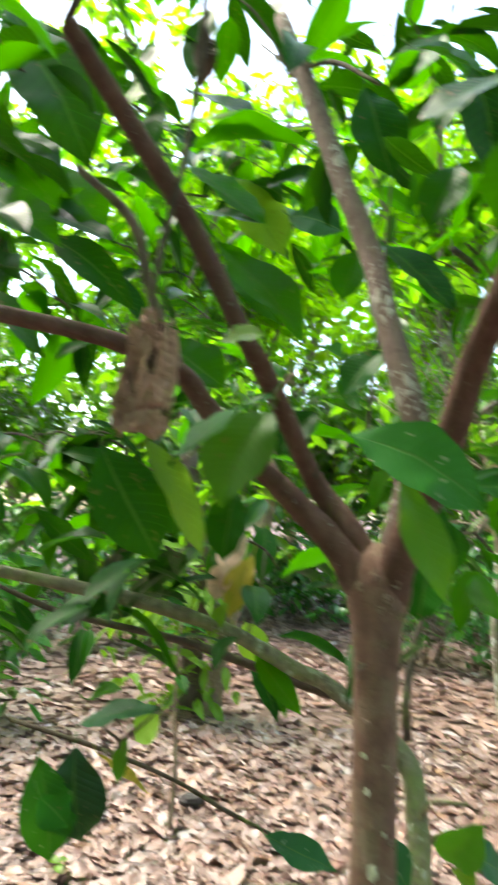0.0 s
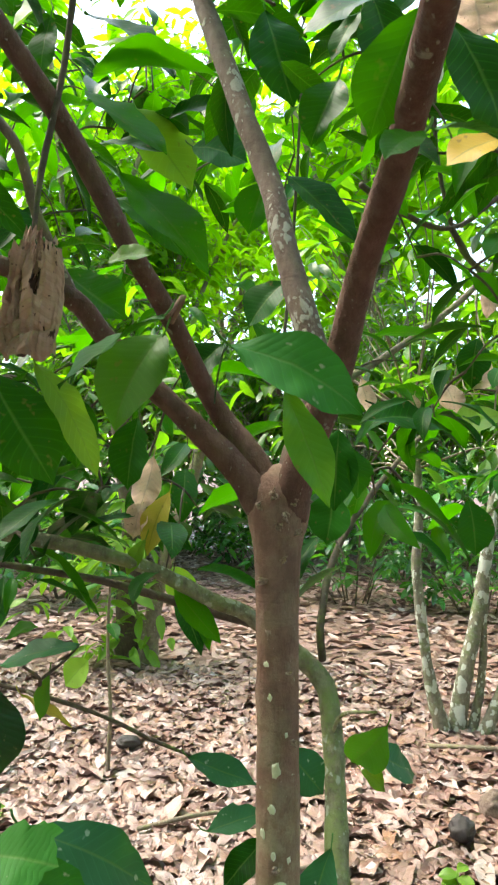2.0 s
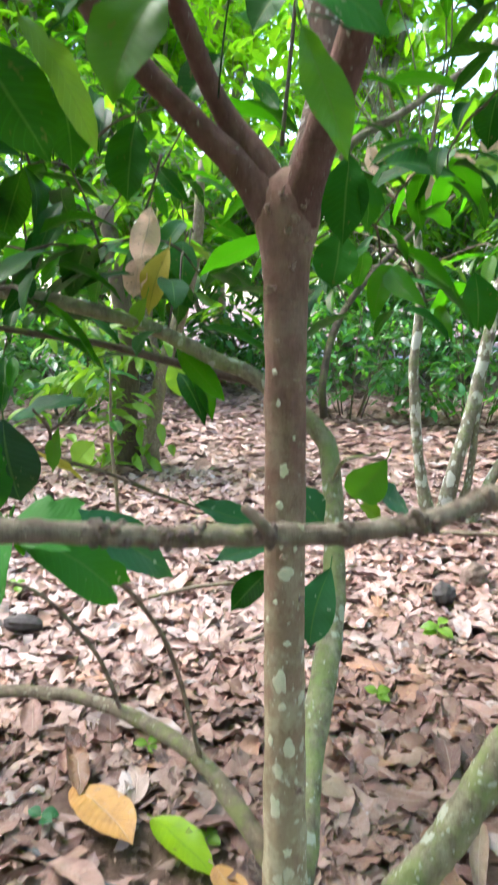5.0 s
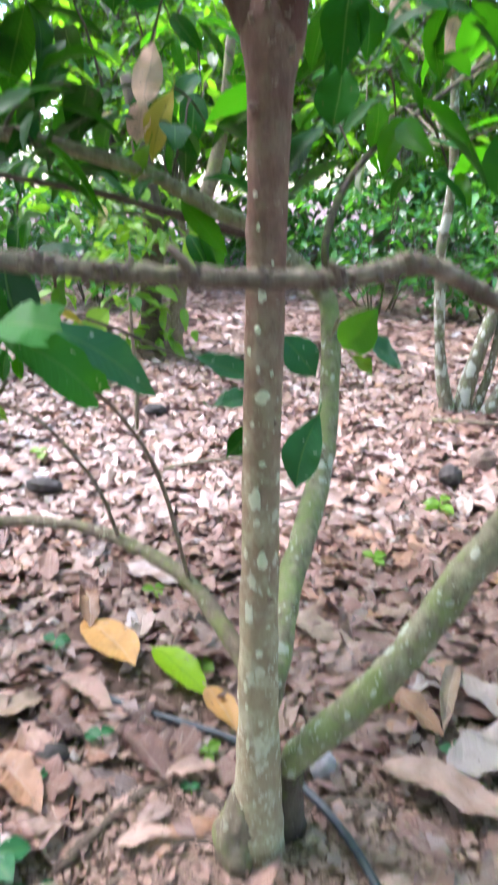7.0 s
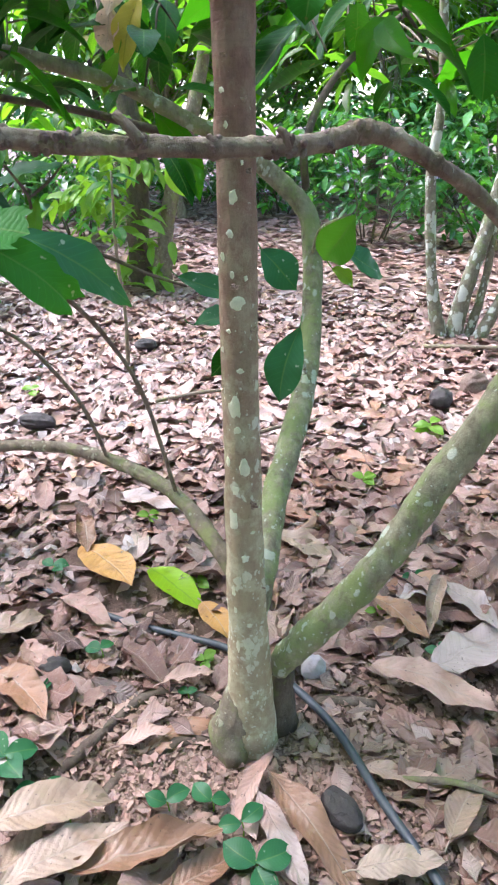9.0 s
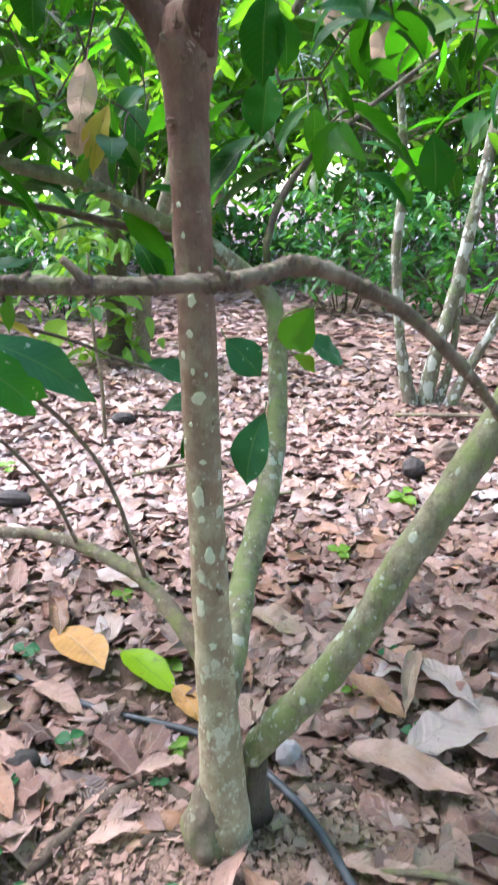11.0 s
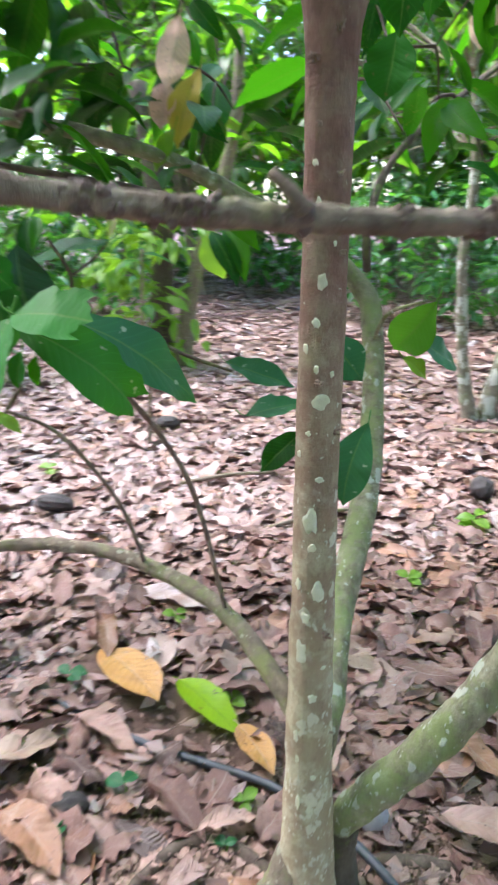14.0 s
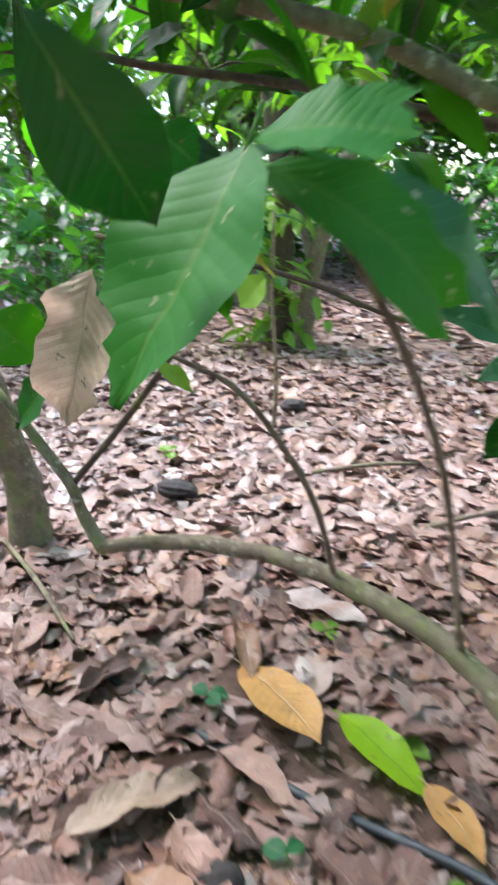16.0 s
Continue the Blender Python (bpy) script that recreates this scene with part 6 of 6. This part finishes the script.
for k, (z, a) in enumerate(((0.93, 0.3), (0.95, 2.2), (0.9, 3.9), (0.7, 5.2))):
    v, q, uv = leaf_data(np.random.default_rng(950 + k), 10, 6, 0.4, 0.2, 0.7, 0, 0.015)
    R = frames_of(np.array([[math.cos(a), math.sin(a), -0.3]]), np.array([[0, -0.2, 1.0]]))[0]
    part("leaf", mesh_np("leaf", (v * 0.15) @ R.T + (0.004, 0.002, z), q, uv, LEAF_M), sapling)

# sticks in the litter
for k, (a, b, r) in enumerate((((-1.19, 2.24), (-0.73, 1.80), 0.008), ((0.5, 1.02), (0.66, 0.99), 0.006), ((1.0, 3.7), (1.75, 3.55), 0.012), ((0.1, 2.5), (0.45, 2.7), 0.008), ((-0.3, 2.9), (0.1, 3.05), 0.009))):
    stick = thing("stick", "thin dry grey stick lying on the litter", "stick", group="dry sticks")
    tube("rod", [(a[0], a[1], ground_z(*a) + 0.03), ((a[0] + b[0]) / 2 + 0.01, (a[1] + b[1]) / 2, ground_z(*a) + 0.045), (b[0], b[1], ground_z(*b) + 0.03)], [r, r, r * 0.7], BARK_GREY, stick, 7, 5, 0.2, 90 + k)

# ---- crumbs of soil ----
rng = np.random.default_rng(31)
crumb = np.array([(-1, -1, -1), (1, -1, -1), (1, 1, -1), (-1, 1, -1), (-0.7, -0.6, 1), (0.8, -0.7, 0.8), (0.6, 0.7, 1), (-0.6, 0.8, 0.7)], float) * 0.5
crumb_q = np.array([(0, 3, 2, 1), (4, 5, 6, 7), (0, 1, 5, 4), (1, 2, 6, 5), (2, 3, 7, 6), (3, 0, 4, 7)])
cn = 15000
cx, cy = rng.normal(0.24, 0.3, cn), rng.normal(1.07, 0.17, cn)
cp = np.array([(x, y, ground_z(x, y) + 0.003) for x, y in zip(cx, cy)])
cr = frames_of(rng.normal(0, 1, (cn, 3)), rng.normal(0, 1, (cn, 3)))
crumbs = new("soil_crumbs", many_leaves("soil_crumbs", [(crumb, crumb_q, np.zeros((8, 2)))], cp, cr, 0.002 + 0.011 * rng.random(cn) ** 2.2, rng, CRUMB))
crumbs.data.polygons.foreach_set("use_smooth", [False] * len(crumbs.data.polygons))
tagged(crumbs, "loose reddish-brown soil crumbs round the trunk", "soil", kind="stuff")

# ---- leaf litter ----
rng = np.random.default_rng(41)


def litter_spots(n, y0, y1, x0, x1):
    y = np.sqrt(rng.uniform(y0 * y0, y1 * y1, n)) if y0 > 0 else rng.uniform(y0, y1, n)
    half = 0.62 + 0.48 * y
    x = 0.1 + rng.uniform(-1, 1, n) * half
    return x, y


def open_spot(x, y):
    """True where a thing lies bare on top of the litter."""
    bare = np.zeros(len(x), bool)
    for ax, ay, bx, by, r in ((-0.315, 1.775, -0.115, 1.548, 0.10), (-0.086, 1.655, 0.077, 1.492, 0.085), (0.073, 1.505, 0.158, 1.383, 0.06), (0.30, 1.235, 0.53, 0.83, 0.055),
                              (-0.30, 1.555, 0.14, 1.368, 0.04), (0.345, 1.285, 0.35, 1.285, 0.07), (-0.07, 0.825, 0.195, 0.918, 0.07), (-0.21, 0.885, -0.01, 0.985, 0.08), (0.25, 1.035, 0.415, 0.815, 0.06),
                              (0.465, 1.292, 0.72, 1.185, 0.08), (0.60, 1.285, 0.86, 1.47, 0.09), (0.19, 1.16, -0.012, 1.229, 0.06), (-0.012, 1.229, -0.169, 1.054, 0.06), (0.175, 1.11, -0.064, 0.99, 0.06), (0.27, 1.17, 0.513, 1.206, 0.05), (0.383, 0.953, 0.384, 0.953, 0.07), (-0.745, 2.64, -0.74, 2.64, 0.11), (-0.493, 3.67, -0.49, 3.67, 0.11), (0.935, 2.86, 0.936, 2.86, 0.1)):
        t = np.clip(((x - ax) * (bx - ax) + (y - ay) * (by - ay)) / ((bx - ax) ** 2 + (by - ay) ** 2), 0, 1)
        bare |= (x - ax - t * (bx - ax)) ** 2 + (y - ay - t * (by - ay)) ** 2 < r * r
    return bare


def lay(x, y, size, lift, tilt=0.24):
    n = len(x)
    a = rng.uniform(0, 2 * math.pi, n)
    P = np.array([(px, py, ground_z(px, py)) for px, py in zip(x, y)]) + np.stack([0 * x, 0 * x, lift], 1)
    R = frames_of(np.stack([np.cos(a), np.sin(a), rng.normal(0, 0.65 * tilt, n)], 1), np.stack([rng.normal(0, tilt, n), rng.normal(0, tilt, n), rng.choice([-1, 1], n)], 1))
    return P - R[:, :, 0] * (size / 2)[:, None], R, size


bands = ((3400, 0.35, 2.4, (0.06, 0.19), 0.024), (7200, 2.4, 5.0, (0.07, 0.19), 0.026), (8500, 5.0, 11.0, (0.11, 0.22), 0.03), (3500, 11.0, 22.0, (0.2, 0.34), 0.05))
PS, RS, SS = [], [], []
for n, y0, y1, size, top in bands:
    x, y = litter_spots(n, y0, y1, 0, 0)
    bare = np.minimum(1.0, 1.7 * np.exp(-((x - 0.22) ** 2 / 0.13 + (y - 1.09) ** 2 / 0.045)))
    keep = (rng.random(n) > bare * 0.98) & ~open_spot(x, y)
    x, y = x[keep], y[keep]
    P, R, S = lay(x, y, rng.uniform(*size, len(x)), rng.uniform(0.004, top, len(x)), 0.17 if y0 < 2 else 0.13)
    PS.append(P), RS.append(R), SS.append(S)
FLAT_KINDS = [leaf_data(rng, 4, 2, rng.uniform(0.36, 0.5), 0, rng.uniform(-0.9, 0.9), rng.choice([-1, 1]) * rng.uniform(0.5, 1.5), 0.03) for _ in range(10)]
near_litter = new("leaf_litter", many_leaves("leaf_litter", DEAD_KINDS, PS[0], RS[0], SS[0], rng, LITTER_NEAR))
tagged(near_litter, "darker brown fallen leaves round the trunk", "leaf litter", kind="stuff")
litter = new("leaf_litter", many_leaves("leaf_litter", DEAD_KINDS, PS[1], RS[1], SS[1], rng, LITTER))
far_litter = new("leaf_litter", many_leaves("leaf_litter", FLAT_KINDS, *[np.concatenate(v[2:]) for v in (PS, RS, SS)], rng, LITTER))
tagged(far_litter, "dry brown fallen leaves far under the trees", "leaf litter", kind="stuff")
tagged(litter, "thick carpet of dry brown fallen leaves", "leaf litter", kind="stuff")
x, y = rng.uniform(-9, 9, 12000), rng.uniform(-6, 13, 12000)
side = np.abs(x - 0.1) > np.where(y > 0, 0.5 + 0.46 * y, -1)
P, R, S = lay(x[side], y[side], rng.uniform(0.16, 0.3, side.sum()), rng.uniform(0.004, 0.04, side.sum()))
wide = new("leaf_litter", many_leaves("leaf_litter", FLAT_KINDS, P, R, S, rng, LITTER))
tagged(wide, "dry brown fallen leaves spread under the trees", "leaf litter", kind="stuff")
# bits of broken leaf
x, y = litter_spots(9000, 0.35, 4.0, 0, 0)
keep = rng.random(len(x)) > 0.6 * np.exp(-((x - 0.10) ** 2 / 0.10 + (y - 1.12) ** 2 / 0.05))
x, y = x[keep], y[keep]
P, R, S = lay(x, y, rng.uniform(0.02, 0.075, len(x)), rng.uniform(0.004, 0.026, len(x)))
bits = new("leaf_fragments", many_leaves("leaf_fragments", [leaf_data(rng, 2, 2, rng.uniform(0.4, 0.9), 0, rng.uniform(-0.8, 0.8), 0.9, 0.06) for _ in range(6)], P, R, S, rng, LITTER))
tagged(bits, "crumbled bits of dry brown leaf", "leaf litter", kind="stuff")

x, y = rng.normal(0.34, 0.34, 4600), rng.normal(1.06, 0.2, 4600)
P, R, S = lay(x, y, 0.006 + 0.035 * rng.random(len(x)) ** 2, rng.uniform(0.004, 0.018, len(x)))
chips = new("leaf_fragments", many_leaves("leaf_fragments", [leaf_data(rng, 2, 2, rng.uniform(0.4, 0.9), 0, rng.uniform(-0.8, 0.8), 0.9, 0.06) for _ in range(6)], P, R, S, rng, LITTER_ROSE))
tagged(chips, "crumbled chips of dry leaf on bare soil", "leaf litter", kind="stuff")

# the nearest fallen leaves, one by one
shapes = [mesh_np("fallen_leaf", *leaf_data(rng, 12, 6, rng.uniform(0.36, 0.52), 0, rng.uniform(-0.8, 0.8), rng.choice([-1, 1]) * rng.uniform(0.3, 1.3), 0.035, 0.4 * (k % 3 == 0), rng.uniform(0.05, 0.11), 0.25 * (k % 4 == 1), 0.68), LITTER_NEAR) for k in range(18)]
count = 0
while count < 285:
    x, y = rng.uniform(-0.6, 1.1), rng.uniform(0.72, 2.1)
    if open_spot(np.array([x]), np.array([y]))[0] or abs(x - 0.22) > 0.25 + 0.42 * y or rng.random() < 1.8 * math.exp(-((x - 0.22) ** 2 / 0.13 + (y - 1.09) ** 2 / 0.045)):
        continue
    ob = part("fallen_leaf", shapes[count % 18], ground)
    s = rng.uniform(0.09, 0.2)
    up = rng.choice([-1, 1])
    R = frames_of(np.array([[math.cos(count * 2.4), math.sin(count * 2.4), rng.normal(0, 0.12)]]), np.array([[rng.normal(0, 0.2), rng.normal(0, 0.2), up]]))[0]
    ob.matrix_basis = Matrix.Translation((x - R[0, 0] * s / 2, y - R[1, 0] * s / 2, ground_z(x, y) + rng.uniform(0.012, 0.03))) @ Matrix([list(r) for r in R]).to_4x4() @ Matrix.Scale(s, 4)
    count += 1
